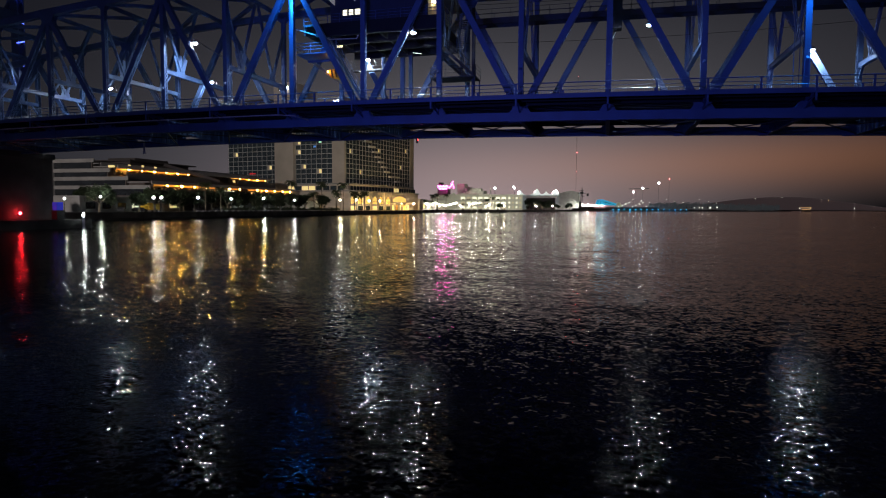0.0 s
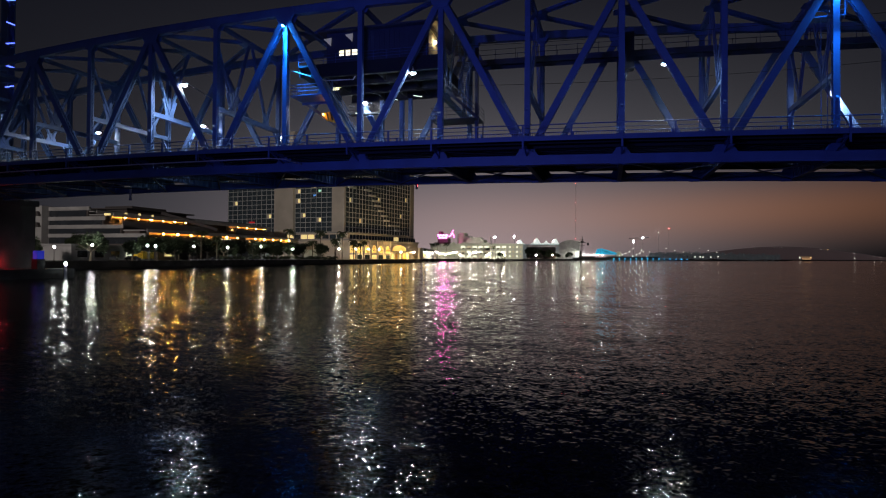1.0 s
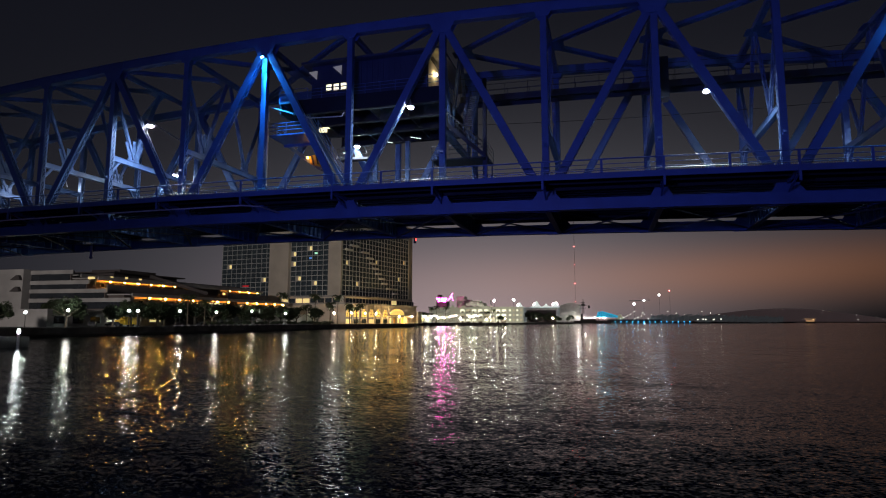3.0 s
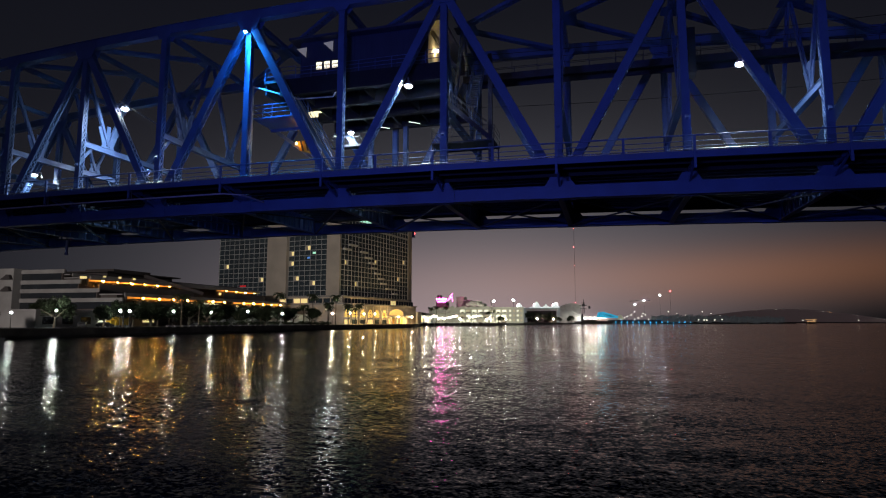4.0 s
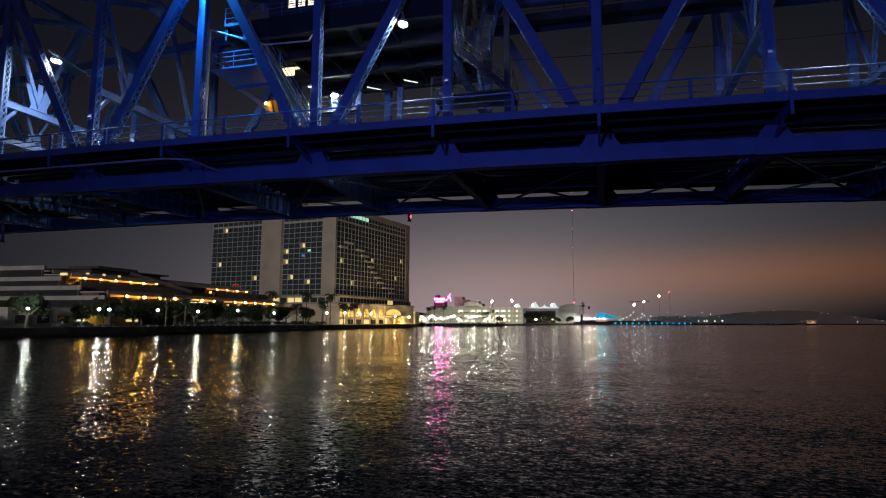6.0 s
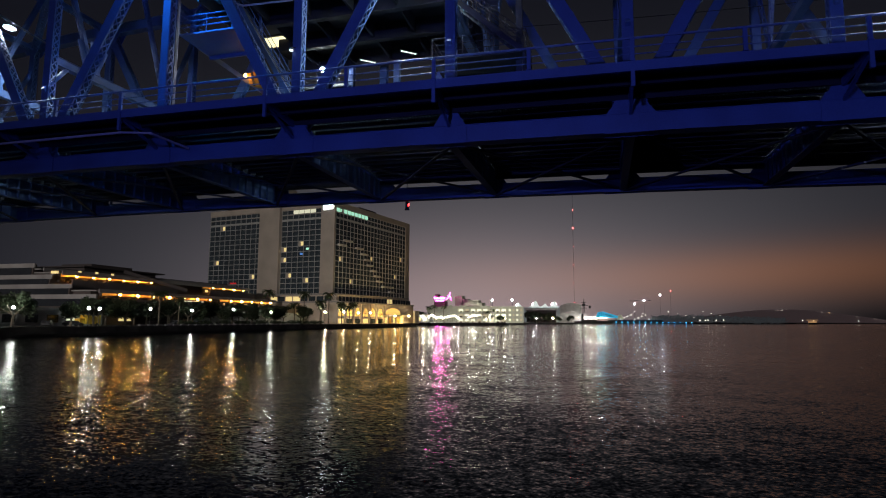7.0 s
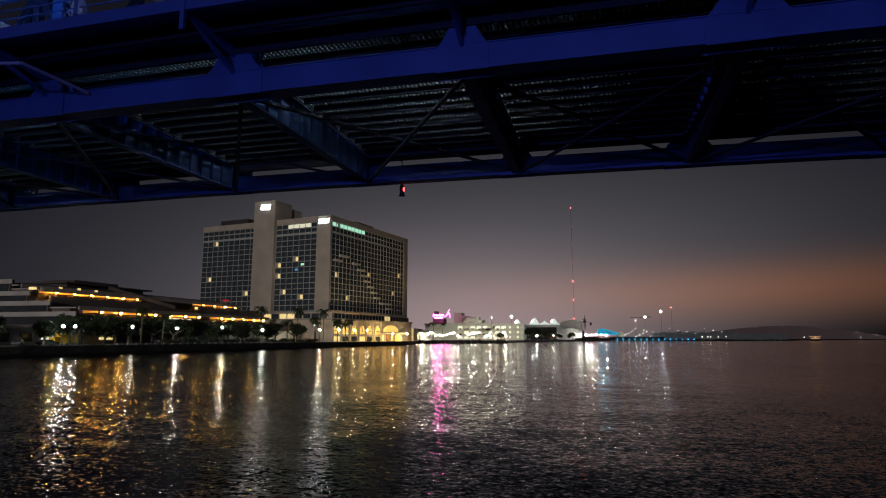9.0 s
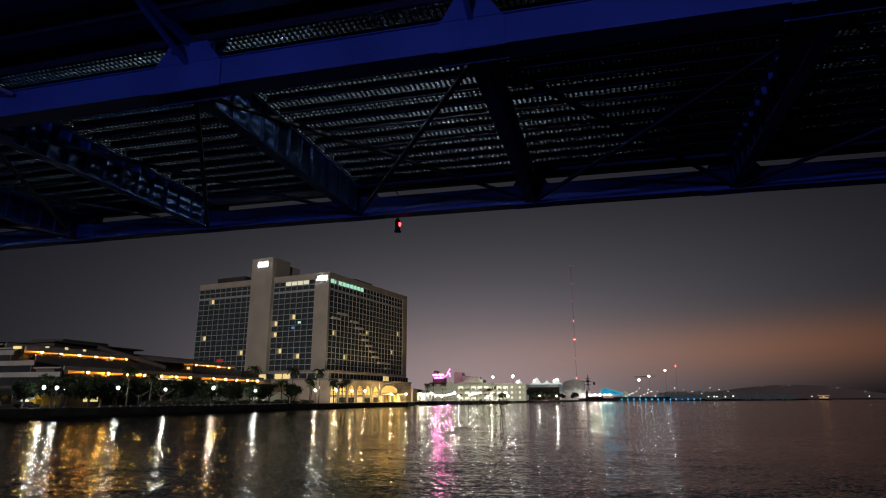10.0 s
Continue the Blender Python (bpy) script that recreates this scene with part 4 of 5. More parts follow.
for k in range(5):
    bay(186 + k * 7.6, 7.2, -126, 12.5, True, k in (1, 4))
for y in (160.5, 167.0):
    part("window_strip", Shape().box((-125.9, y, 8.6), (-125.8, y + 5.6, 10.4)), LIT_PALE, terrace, "pale lit window strip")
for k in range(8):
    part("shopfront", Shape().box((-120.9, 126 + k * 12, 3.0), (-120.8, 131 + k * 12, 5.0)), LIT_WARM if k in (0, 3) else DARK_GLASS, terrace)
part("garden_wall", Shape().box((-112.5, 150, 1.7), (-112.0, 226, 6.6)), PALE_WALL, terrace, "pale garden wall below the terraces")
part("lit_stair_window", Shape().box((-142.9, 121.3, 17.5), (-140.7, 121.95, 18.3)), LIT_WARM, terrace)
for x0, x1, z0, z1 in ((-147.0, -143.6, 4.6, 6.4), (-143.2, -139.8, 4.6, 6.4), (-139.4, -136.2, 4.6, 6.4)):
    part("lit_room", Shape().box((x0, 121.75, z0), (x1, 121.95, z1)), AMBER_ROOM, terrace, "amber-lit room")
for y, z in ((136, 17.6), (143, 17.8), (150, 17.7)):
    part("small_window", Shape().box((-147.9, y, z + 1.2), (-147.8, y + 1.2, z + 2.0)), LIT_WARM, terrace)
part("penthouse", Shape().box((-178, 150, 19.4), (-160, 186, 22.2)).box((-180, 148, 22.2), (-158, 189, 22.7)).box((-176, 155, 22.7), (-162, 175, 24.0)), ROOF, terrace)
part("sloped_canopy", Shape().bar((-150, 158, 21.0), (-134, 173, 14.6), 5.0, 1.2, (0, 0, 1)), ROOF, terrace)
part("roof_edge", Shape().box((WEST, Y0 + 4, 19.4), (-151, Y1 - 2, 20.1)), ROOF, terrace)

# ---- hotel ----
hotel = thing("hotel_tower", "tall concrete hotel slab with gridded windows, partly lit", "building")
HM = Matrix(((0.168, -0.986, 0, -113.5), (0.986, 0.168, 0, 260.0), (0, 0, 1, 0), (0, 0, 0, 1)))
hotel.matrix_world = HM
ZT, ROWS, RH, ZB = 66.3, 14, 2.85, 17.5
part("core", Shape().box((0.6, 0.6, 1.7), (83.5, 20, ZT - 1.2)).box((0.6, 20, 1.7), (24, 88, ZT - 1.2)), TAN_WALL, hotel)
part("corner_pier", Shape().box((-0.3, -0.1, 15.0), (0.6, 8.6, ZT)).box((0.6, -0.1, 57.5), (1.2, 0.6, ZT)), TAN_WALL, hotel)
part("end_pier", Shape().box((78.6, -0.1, 15.0), (83.8, 0.6, ZT)), TAN_WALL, hotel)
part("parapet", Shape().box((1.2, -0.1, 63.4), (78.6, 0.6, ZT)).box((-0.1, 8.6, 63.4), (0.6, 35, ZT)).box((-0.1, 49, 63.4), (0.6, 88, ZT)), TAN_WALL, hotel)
part("roof_deck", Shape().box((0.6, 0.6, ZT - 1.2), (83.5, 20, ZT - 0.9)).box((0.6, 20, ZT - 1.2), (24, 88, ZT - 0.9)), ROOF, hotel)
part("lift_shaft", Shape().box((-2.2, 35, 15.0), (12, 49, 77.0)).box((12, 36, ZT), (22, 48, 75.0)), TAN_WALL, hotel)
part("roof_plant", Shape().box((3, 58, ZT - 0.9), (14, 78, 69.6)), ROOF, hotel)
part("roof_plant", Shape().box((30, 4, ZT - 0.9), (48, 14, 68.4)), ROOF, hotel)

lit_rng = random.Random(5)
count = 0
rest = Shape()


def facade(n, width, place, detail, lit_top=0, top_mat=None):
    """Windows of one face: n columns of the given width; place(a, b, z) gives a box between two stretches along the face."""
    global count
    grid = part("window_grid", Shape().box(*place(0, n * width, 57.2, 58.3, -0.05)), FRAME, hotel, "pale concrete window grid")
    for k in range(n + 1):
        part("mullion", Shape().box(*place(k * width - 0.10, k * width + 0.10, ZB - 0.3, 63.4, 0.0)), FRAME, grid)
    rows = [(ZB + r * RH, ZB + r * RH + RH) for r in range(ROWS)] + [(58.2, 60.6), (60.9, 63.2)]
    for z0, z1 in rows:
        part("transom", Shape().box(*place(0, n * width, z0 - 0.17, z0 + 0.14, 0.05)), FRAME, grid)
    pane = {}
    for r, (z0, z1) in enumerate(rows):
        for k in range(n):
            lo, hi = place(k * width + 0.10, (k + 1) * width - 0.10, z0 + 0.14, z1 - 0.17, 0.22)
            warm = lit_rng.random() < 0.02
            top = r == ROWS + 1 and k in range(*lit_top) if lit_top else False
            if count < 292 and detail and not warm:
                count += 1
                key = (r >= ROWS, top)
                if key not in pane:
                    c = [(a + b) / 2 for a, b in zip(lo, hi)]
                    mat = top_mat if top else TEAL_GLASS
                    pane[key] = Shape().box([a - b for a, b in zip(lo, c)], [a - b for a, b in zip(hi, c)]).mesh("window_pane", mat)
                part("window_pane", pane[key], None, hotel, m=Matrix.Translation([(a + b) / 2 for a, b in zip(lo, hi)]))
            elif warm or top:
                if warm:
                    lo, hi = place(k * width + 0.3, (k + 0.5) * width, z0 + 0.4, z1 - 0.4, 0.22)
                part("lit_pane", Shape().box(lo, hi), top_mat if top else LIT_WARM, hotel)
            else:
                rest.box(lo, hi)


facade(7, 3.77, lambda a, b, z0, z1, d: ((0.0 + d, 8.6 + a, z0), (0.62, 8.6 + b, z1)), True, (1, 5), LIT_PALE)
facade(22, 3.5, lambda a, b, z0, z1, d: ((1.3 + a, 0.0 + d, z0), (1.3 + b, 0.62, z1)), True, (0, 9), LIT_TEAL)
facade(10, 3.85, lambda a, b, z0, z1, d: ((0.0 + d, 49.2 + a, z0), (0.62, 49.2 + b, z1)), False)
ob = part("window_panes_far", rest, TEAL_GLASS, hotel)
ob["kind"] = "stuff"
for x0, x1, r in ((8, 16, 10), (3, 10, 9), (20, 27, 9), (25, 32, 8), (29, 35, 7), (32, 38, 6), (36, 42, 5), (40, 46, 4), (43, 49, 3), (49, 62, 2), (57, 63, 1)):
    z = ZB + r * RH - 0.3
    part("balcony_band", Shape().box((x0, -1.3, z), (x1, 0.0, z + 1.0)), PALE_WALL, hotel, "pale balcony parapet")
for y, z, n in ((38.4, 72.6, 5), (1.2, 62.4, 5)):
    s = part("sign_panel", Shape().box((-2.32 if y > 30 else -0.42, y - 0.2, z - 0.5), (-2.2 if y > 30 else -0.3, y + 6.9, z + 2.3)), BLACK, hotel)
    x = -2.45 if y > 30 else -0.55
    for k in range(n):
        part("sign_bar", Shape().box((x, y + k * 1.35, z + 0.95), (x + 0.12, y + k * 1.35 + 0.5, z + 2.1)), SIGN_WHITE, s)
    for k in range(7):
        part("sign_bar", Shape().box((x, y + k * 0.95, z - 0.25), (x + 0.12, y + k * 0.95 + 0.38, z + 0.45)), SIGN_WHITE, s)
part("red_strip", Shape().box((-0.2, 66, 23.6), (0.0, 70.5, 24.4)), LIT_RED, hotel, "glowing red strip")
for y, z in ((16.4, 41.0), (20.2, 38.4)):
    part("coloured_window", Shape().box((0.1, y, z), (0.2, y + 1.9, z + 1.1)), LIT_BLUE if y > 20 else LIT_TEAL, hotel)

podium = thing("hotel_podium", "cream hotel podium with lit arches facing the river", "building")
podium.matrix_world = HM
part("body", Shape().box((-7, -8, 1.7), (75, 40, 12.4)).box((-4, -5, 12.4), (74, 38, 16.6)), TAN_WALL, podium)
part("cornice", Shape().box((-7.5, -8.5, 12.4), (75.5, 40, 13.2)).box((-4.3, -5.3, 16.6), (74.3, 38, 17.3)), WHITE_WALL, podium)
for k in range(24):
    part("strip_window", Shape().box((-2 + k * 3.3, -5.1, 13.4), (0.6 + k * 3.3, -4.95, 15.8)), LIT_WARM if k in (15, 16) else TEAL_GLASS, podium)
for k in range(8):
    part("strip_window", Shape().box((-4.12, -2 + k * 5.0, 13.4), (-3.98, 2.2 + k * 5.0, 15.8)), LIT_WARM if k in (4, 5, 7) else TEAL_GLASS, podium)
for k, x in enumerate((-3.8, 3.6, 11.5, 19.3, 26.6, 35.0)):
    arch = [(-2.3, 0), (2.3, 0)] + [(2.3 * math.cos(a), 1.6 + 3.0 * math.sin(a) ** 1.4) for a in [math.pi * j / 8 for j in range(9)]]
    win = part("arch_window", Shape().prism(arch, 0.2, shift(x, -8.12, 5.6)), LIT_ARCH, podium, "warm lit arched window")
    part("glazing_bar", Shape().box((x - 0.1, -8.22, 5.6), (x + 0.1, -8.12, 10.2)).box((x - 2.3, -8.22, 7.1), (x + 2.3, -8.12, 7.25)).box((x - 1.3, -8.22, 5.6), (x - 1.18, -8.12, 9.6)).box((x + 1.18, -8.22, 5.6), (x + 1.3, -8.12, 9.6)), BARK, win)
    part("door_bay", Shape().box((x - 2.4, -8.15, 2.0), (x + 2.4, -7.95, 4.4)), LIT_WARM if k in (0, 3) else TEAL_GLASS, podium)
    part("pilaster", Shape().box((x + 3.3, -8.5, 1.7), (x + 4.1, -7.9, 12.4)), TAN_WALL, podium)
wide = [(-8.6, 0), (8.6, 0)] + [(8.6 * math.cos(a), 0.8 + 2.9 * math.sin(a)) for a in [math.pi * j / 10 for j in range(11)]]
part("wide_arch", Shape().prism(wide, 0.2, shift(49.5, -8.12, 7.0)), LIT_ARCH, podium, "wide yellow lit arch")
for k in range(5):
    part("portico_bay", Shape().box((38.5 + k * 5.0, -8.15, 2.0), (41.8 + k * 5.0, -7.95, 5.2)), LIT_WARM if k % 2 == 0 else AMBER_ROOM, podium, "warm lit portico bay")
    part("portico_column", Shape().box((37.4 + k * 5.0, -8.9, 1.7), (38.1 + k * 5.0, -8.2, 6.2)), TAN_WALL, podium)
part("entrance_canopy", Shape().box((36, -11.5, 5.9), (62, -8.95, 6.6)), TAN_WALL, podium)
part("gate_wall", Shape().box((75.6, -9, 1.7), (81, 0, 9.6)), PALE_WALL, podium, "white end wall")


bankhouse = thing("bank_house", "low pale concrete service building behind the bank trees", "building")
part("body", Shape().box((-150, 84, 1.7), (-117, 116, 6.0)), WHITE_WALL, bankhouse)
part("roof", Shape().box((-151, 83.4, 6.0), (-116.4, 116.6, 6.5)), WHITE_WALL, bankhouse)
for k in range(5):
    part("window", Shape().box((-116.95, 86 + k * 6, 2.6), (-116.85, 89.4 + k * 6, 4.6)), LIT_PALE if k == 3 else DARK_GLASS, bankhouse)
pavilion = thing("quay_pavilion", "low pale quay pavilion with lit windows", "building")
part("body", Shape().box((-150, 432, 1.7), (-112, 444, 8.4)), PALE_WALL, pavilion)
part("roof", Shape().box((-151, 431, 8.4), (-111, 445, 9.0)), ROOF, pavilion)
for k in range(8):
    part("window", Shape().box((-148 + k * 4.5, 431.9, 3.2), (-145.5 + k * 4.5, 432.0, 6.4)), LIT_PALE if k % 3 else LIT_WARM, pavilion)

# ---- lamps and trees on the bank ----
def globe_lamp(x, y, z, r=0.36, mat=None, base=1.7):
    lamp = thing("promenade_lamp", "white globe lamp on a dark post by the river", "lamp", "promenade lamps", at=(x, y, base))
    part("post", Shape().tube((0, 0, 0), (0, 0, z - base - r * 0.8), 0.09, 8, 0.06).tube((0, 0, 0), (0, 0, 0.4), 0.16, 8), BLACK, lamp)
    part("globe", Shape().ball((0, 0, z - base), r, r, r), mat or GLOBE, lamp, "glowing white globe")
    return lamp


for x, y, z in ((-101.0, 64.3, 5.3), (-101.0, 75.6, 6.0), (-101.0, 95.3, 6.2), (-101.0, 98.6, 6.2), (-104.0, 119.8, 6.5), (-99.0, 131.4, 6.3), (-100.0, 154.1, 7.0), (-97.0, 173.2, 6.4)):
    globe_lamp(x, y, z, 0.27 if y < 90 else 0.33)
for x, y, z in ((-121.8, 95.9, 8.4), (-110.7, 109.6, 6.0), (-128, 99, 6.0)):
    globe_lamp(x, y, z, 0.2)
for x, y, z in ((-96.0, 195.8, 7.0), (-94.0, 211.8, 7.0), (-91.5, 225.5, 7.2), (-90.0, 238.8, 7.1), (-89.5, 252.8, 7.3), (-92, 296, 6.2), (-91, 318, 6.2)):
    globe_lamp(x, y, z, 0.32, WARM_GLOBE)
for k in range(17):
    f = k / 16
    globe_lamp(-116 + 62 * f - 4 * (k % 3), 402 + 66 * f + 9 * (k % 3), 5.6 + (k % 4) * 0.8, 0.32 + 0.06 * (k % 3), WARM_GLOBE if k % 3 == 1 else FAR_GLOBE)

for k in range(9):
    globe_lamp(-124 + k * 4.2, 398 + (k * 7) % 11 + k * 3.0, 5.4 + (k % 3) * 1.0, 0.34, FAR_GLOBE if k % 3 else WARM_GLOBE)

for x, y, z in ((-101.0, 75.6, 6.0), (-101.0, 95.3, 6.2), (-99.0, 131.4, 6.3), (-100.0, 154.1, 7.0), (-97.0, 173.2, 6.4), (-96.0, 195.8, 7.0), (-94.0, 211.8, 7.0)):
    lamp_light = bpy.data.lights.new("promenade_lamp_light", "POINT")
    lamp_light.energy, lamp_light.color, lamp_light.shadow_soft_size = 380 if y < 190 else 1300, (0.95, 1.0, 0.85), 0.2
    new("promenade_lamp_light", lamp_light).location = (x, y, z + 0.75)

leaf_rng = random.Random(11)


def leaves(centre, radii, n, size, s=None):
    """A crown of small leaf sprays inside an uneven ellipsoid of clumps."""
    s = s or Shape()
    clumps = []
    for _ in range(16):
        d = Vector((leaf_rng.gauss(0, 1), leaf_rng.gauss(0, 1), leaf_rng.gauss(0, 0.8))).normalized()
        q = leaf_rng.uniform(0.35, 0.95)
        clumps.append((Vector((centre[0] + d.x * radii[0] * q, centre[1] + d.y * radii[1] * q, centre[2] + d.z * radii[2] * q)), leaf_rng.uniform(0.22, 0.42) * radii[0]))
    for _ in range(n):
        c, r = leaf_rng.choice(clumps)
        d = Vector((leaf_rng.gauss(0, 1), leaf_rng.gauss(0, 1), leaf_rng.gauss(0, 0.7)))
        p = c + d.normalized() * r * leaf_rng.random() ** 0.5
        u = Vector((leaf_rng.gauss(0, 1), leaf_rng.gauss(0, 1), leaf_rng.gauss(0, 0.5))).normalized()
        v = u.orthogonal().normalized()
        k = size * leaf_rng.uniform(0.6, 1.3)
        i = len(s.v)
        s.v += [tuple(p - u * k), tuple(p + v * k * 0.5), tuple(p + u * k), tuple(p - v * k * 0.5)]
        s.f.append((i, i + 1, i + 2, i + 3))
    return s


def oak(h, spread):
    t = thing("oak_tree", "broad dark green oak tree on the river bank", "tree", "bank trees")
    tr = Shape().tube((0, 0, 0), (0.15, 0.1, h * 0.38), 0.32, 8, 0.22)
    for k in range(6):
        a = k * 1.05
        tr.tube((0.15, 0.1, h * 0.34), (math.cos(a) * spread * 0.5, math.sin(a) * spread * 0.5, h * 0.66), 0.15, 6, 0.05)
    part("trunk", tr, BARK, t)
    part("crown", leaves((0, 0, h * 0.68), (spread * 0.62, spread * 0.62, h * 0.32), 2600, 0.34), LEAF, t)
    return t


def palm(h, fronds=22, length=2.6):
    t = thing("palm_tree", "tall slender palm with a drooping crown of fronds", "tree", "palms")
    tr = Shape()
    for k in range(5):
        tr.tube((0.05 * k, 0, h * k / 5), (0.05 * (k + 1), 0, h * (k + 1) / 5), 0.2 - 0.015 * k, 8, 0.19 - 0.015 * k)
    part("trunk", tr, BARK, t)
    s = Shape()
    for f in range(fronds):
        a = f * 2.399
        lift = leaf_rng.uniform(-0.5, 1.0)
        prev = Vector((0.25, 0, h))
        d = Vector((math.cos(a), math.sin(a), lift)).normalized()
        for k in range(5):
            nxt = prev + d * (length / 5)
            d = (d + Vector((0, 0, -0.32))).normalized()
            side = d.cross(Vector((0, 0, 1))).normalized() * (0.42 - 0.06 * k)
            i = len(s.v)
            s.v += [tuple(prev - side + Vector((0, 0, -0.15))), tuple(prev), tuple(prev + side + Vector((0, 0, -0.15))), tuple(nxt + side * 0.8 + Vector((0, 0, -0.15))), tuple(nxt), tuple(nxt - side * 0.8 + Vector((0, 0, -0.15)))]
            s.f += [(i, i + 1, i + 4, i + 5), (i + 1, i + 2, i + 3, i + 4)]
            prev = nxt
    part("crown", s, PALM_LEAF, t)
    return t


oaks = [oak(7.4, 7.2), oak(6.0, 5.4), oak(7.2, 6.6)]
palms = [palm(9.5, 46, 2.8), palm(8.0, 42, 2.6), palm(13.0, 40, 3.4)]
for k, (x, y) in enumerate(((-104, 78), (-107, 96), (-108, 104), (-106, 113), (-111, 118), (-109, 124), (-104, 136), (-108, 142), (-105, 149), (-103, 158), (-99, 164), (-101, 176), (-98, 184), (-112, 66), (-118, 88), (-96, 194), (-114, 50), (-112, 112), (-107, 131), (-104, 143), (-108, 153), (-106, 166), (-103, 187), (-115, 126), (-112, 138), (-100, 149), (-97, 158))):
    src = oaks[k % 3]
    m = pose(x, y, 1.7, 0, 0, k * 67)
    if k < 3:
        src.matrix_world = m
    else:
        copy_thing(src, m)
for k, (x, y) in enumerate(((-93.5, 206), (-94.5, 209), (-92.5, 212), (-92, 225), (-93.5, 228), (-91, 231), (-90.6, 234), (-106, 186), (-98, 200), (-101, 128), (-102, 121), (-96, 189), (-118, 372), (-104, 420), (-98, 424), (-110, 404), (-72, 470))):
    m = pose(x, y, 1.7, 0, 0, k * 51)
    if k < 3:
        palms[k].matrix_world = m
    else:
        copy_thing(palms[2 if x in (-118, -106, -104, -98) else k % 2], m)
hedge = Shape()
for k in range(34):
    leaves((-92 + leaf_rng.uniform(-1.5, 1.5), 118 + k * 2.6, 2.6), (1.6, 1.6, 0.9), 120, 0.3, hedge)
tagged(solid("hedge", hedge, LEAF, "low dark clipped hedge along the bank", "hedge"), kind="stuff")

kiosk = thing("box_truck", "yellow box van parked among the bank trees", "vehicle")
part("body", Shape().box((-112.5, 104.0, 2.2), (-110.5, 108.8, 4.6)), YELLOW, kiosk)
part("cab", Shape().box((-112.4, 102.2, 2.2), (-110.6, 103.95, 3.7)), YELLOW, kiosk)
for y in (103.0, 107.6):
    for x in (-112.4, -110.6):
        part("wheel", Shape().tube((x - 0.12, y, 2.12), (x + 0.12, y, 2.12), 0.42, 12), BLACK, kiosk)
CAR_PAINT = material("dark_car_paint", (0.06, 0.06, 0.07), 0.25, 0.2, 0.2, 1.0, 0.0)


def car():
    c = thing("parked_car", "dark parked car on the river bank", "car", "parked cars")
    part("body", Shape().prism([(-2.2, 0.35), (2.2, 0.35), (2.2, 0.85), (1.3, 0.95), (0.7, 1.42), (-1.2, 1.42), (-1.9, 0.98), (-2.2, 0.9)], 1.75, shift(0, -0.87, 0)), CAR_PAINT, c)
    for x in (-1.35, 1.35):
        for y in (-0.8, 0.8):
            part("wheel", Shape().tube((x, y - 0.1, 0.33), (x, y + 0.1, 0.33), 0.33, 12), BLACK, c)
    return c


first_car = car()
for k, (x, y) in enumerate(((-110, 99.5), (-104.5, 132), (-103, 140), (-104, 146), (-101, 152), (-100, 160), (-99, 168), (-110, 92))):
    m = pose(x, y, 1.7, 0, 0, 80 + 7 * k)
    if k == 0:
        first_car.matrix_world = m
    else:
        copy_thing(first_car, m)
# the box's cover glows by itself in place of blue light on it
BLUE_CLOTH = glowing("blue_glow_cover", (0.05, 0.07, 1.0), 0.22)
eq_box = thing("equipment_box", "equipment box with a painted blue glow on a dark plinth at the pier", "box")
part("plinth", Shape().box((-47.9, 13.6, 1.35), (-46.9, 14.9, 2.75)), PIER_CONCRETE, eq_box)
part("box", Shape().box((-47.8, 13.7, 2.75), (-47.0, 14.8, 3.95)), BLUE_CLOTH, eq_box)

for k, (x, y) in enumerate(((-140, 470), (-118, 452), (-84, 560), (-78, 575), (-66, 700), (-52, 820), (-40, 835), (-70, 860), (-28, 850))):
    copy_thing(palms[2] if k in (0, 1, 2) else oaks[k % 3], pose(x, y, 1.7, 0, 0, k * 47))
for k, (x, y, g) in enumerate(((-86, 874, 2.2), (-80, 876, 1.8), (-72, 873, 2.0), (-66, 877, 1.7), (-54, 872, 2.4), (-47, 870, 1.5), (-24, 870, 1.4))):
    copy_thing(oaks[k % 3], pose(x, y, 1.7, 0, 0, k * 83) @ Matrix.Scale(g, 4))
solid("leaning_pylon", Shape().bar((-67.2, 470, 1.2), (-67.9, 470, 8.5), 1.4, 2.6, (1, 0, 0)).bar((-67.9, 470, 8.5), (-69.6, 470, 21.7), 0.5, 0.7, (1, 0, 0)), PALE_WALL, "white leaning pylon on the quay edge", "pylon")
court = thing("forecourt_building", "low cream forecourt block beside the hotel, floodlit", "building")
part("body", Shape().box((-142, 452, 1.7), (-121, 466, 9.5)), PALE_WALL, court)
part("roof", Shape().box((-143, 451, 9.5), (-120, 467, 10.2)), WHITE_WALL, court)
for k in range(5):
    part("window", Shape().box((-140 + k * 4, 451.85, 3.2), (-137.6 + k * 4, 451.98, 6.8)), LIT_WARM if k % 2 else LIT_PALE, court)

# ---- quay buildings further along ----
arcade = thing("arcade_building", "long pale three-storey arcaded quay building, floodlit", "building")
PALE = material("pale_lit_stucco", (0.66, 0.66, 0.56), 0.8, 0.0, 0.15, 0.1, 0.05)
AM = Matrix.Translation((-162, 596, 1.7)) @ pose(0, 0, 0, 0, 0, 14.9)
arcade.matrix_world = AM
part("back_wall", Shape().box((22, 2.5, 0), (86, 14, 17.5)).box((0, 2.5, 0), (22, 14, 11.4)), PALE, arcade)
LIT_ROOM = glowing("pale_lit_arcade", (0.96, 0.95, 0.72), 0.8)
LIT_DIM = glowing("dim_lit_arcade", (0.95, 0.85, 0.60), 0.16)
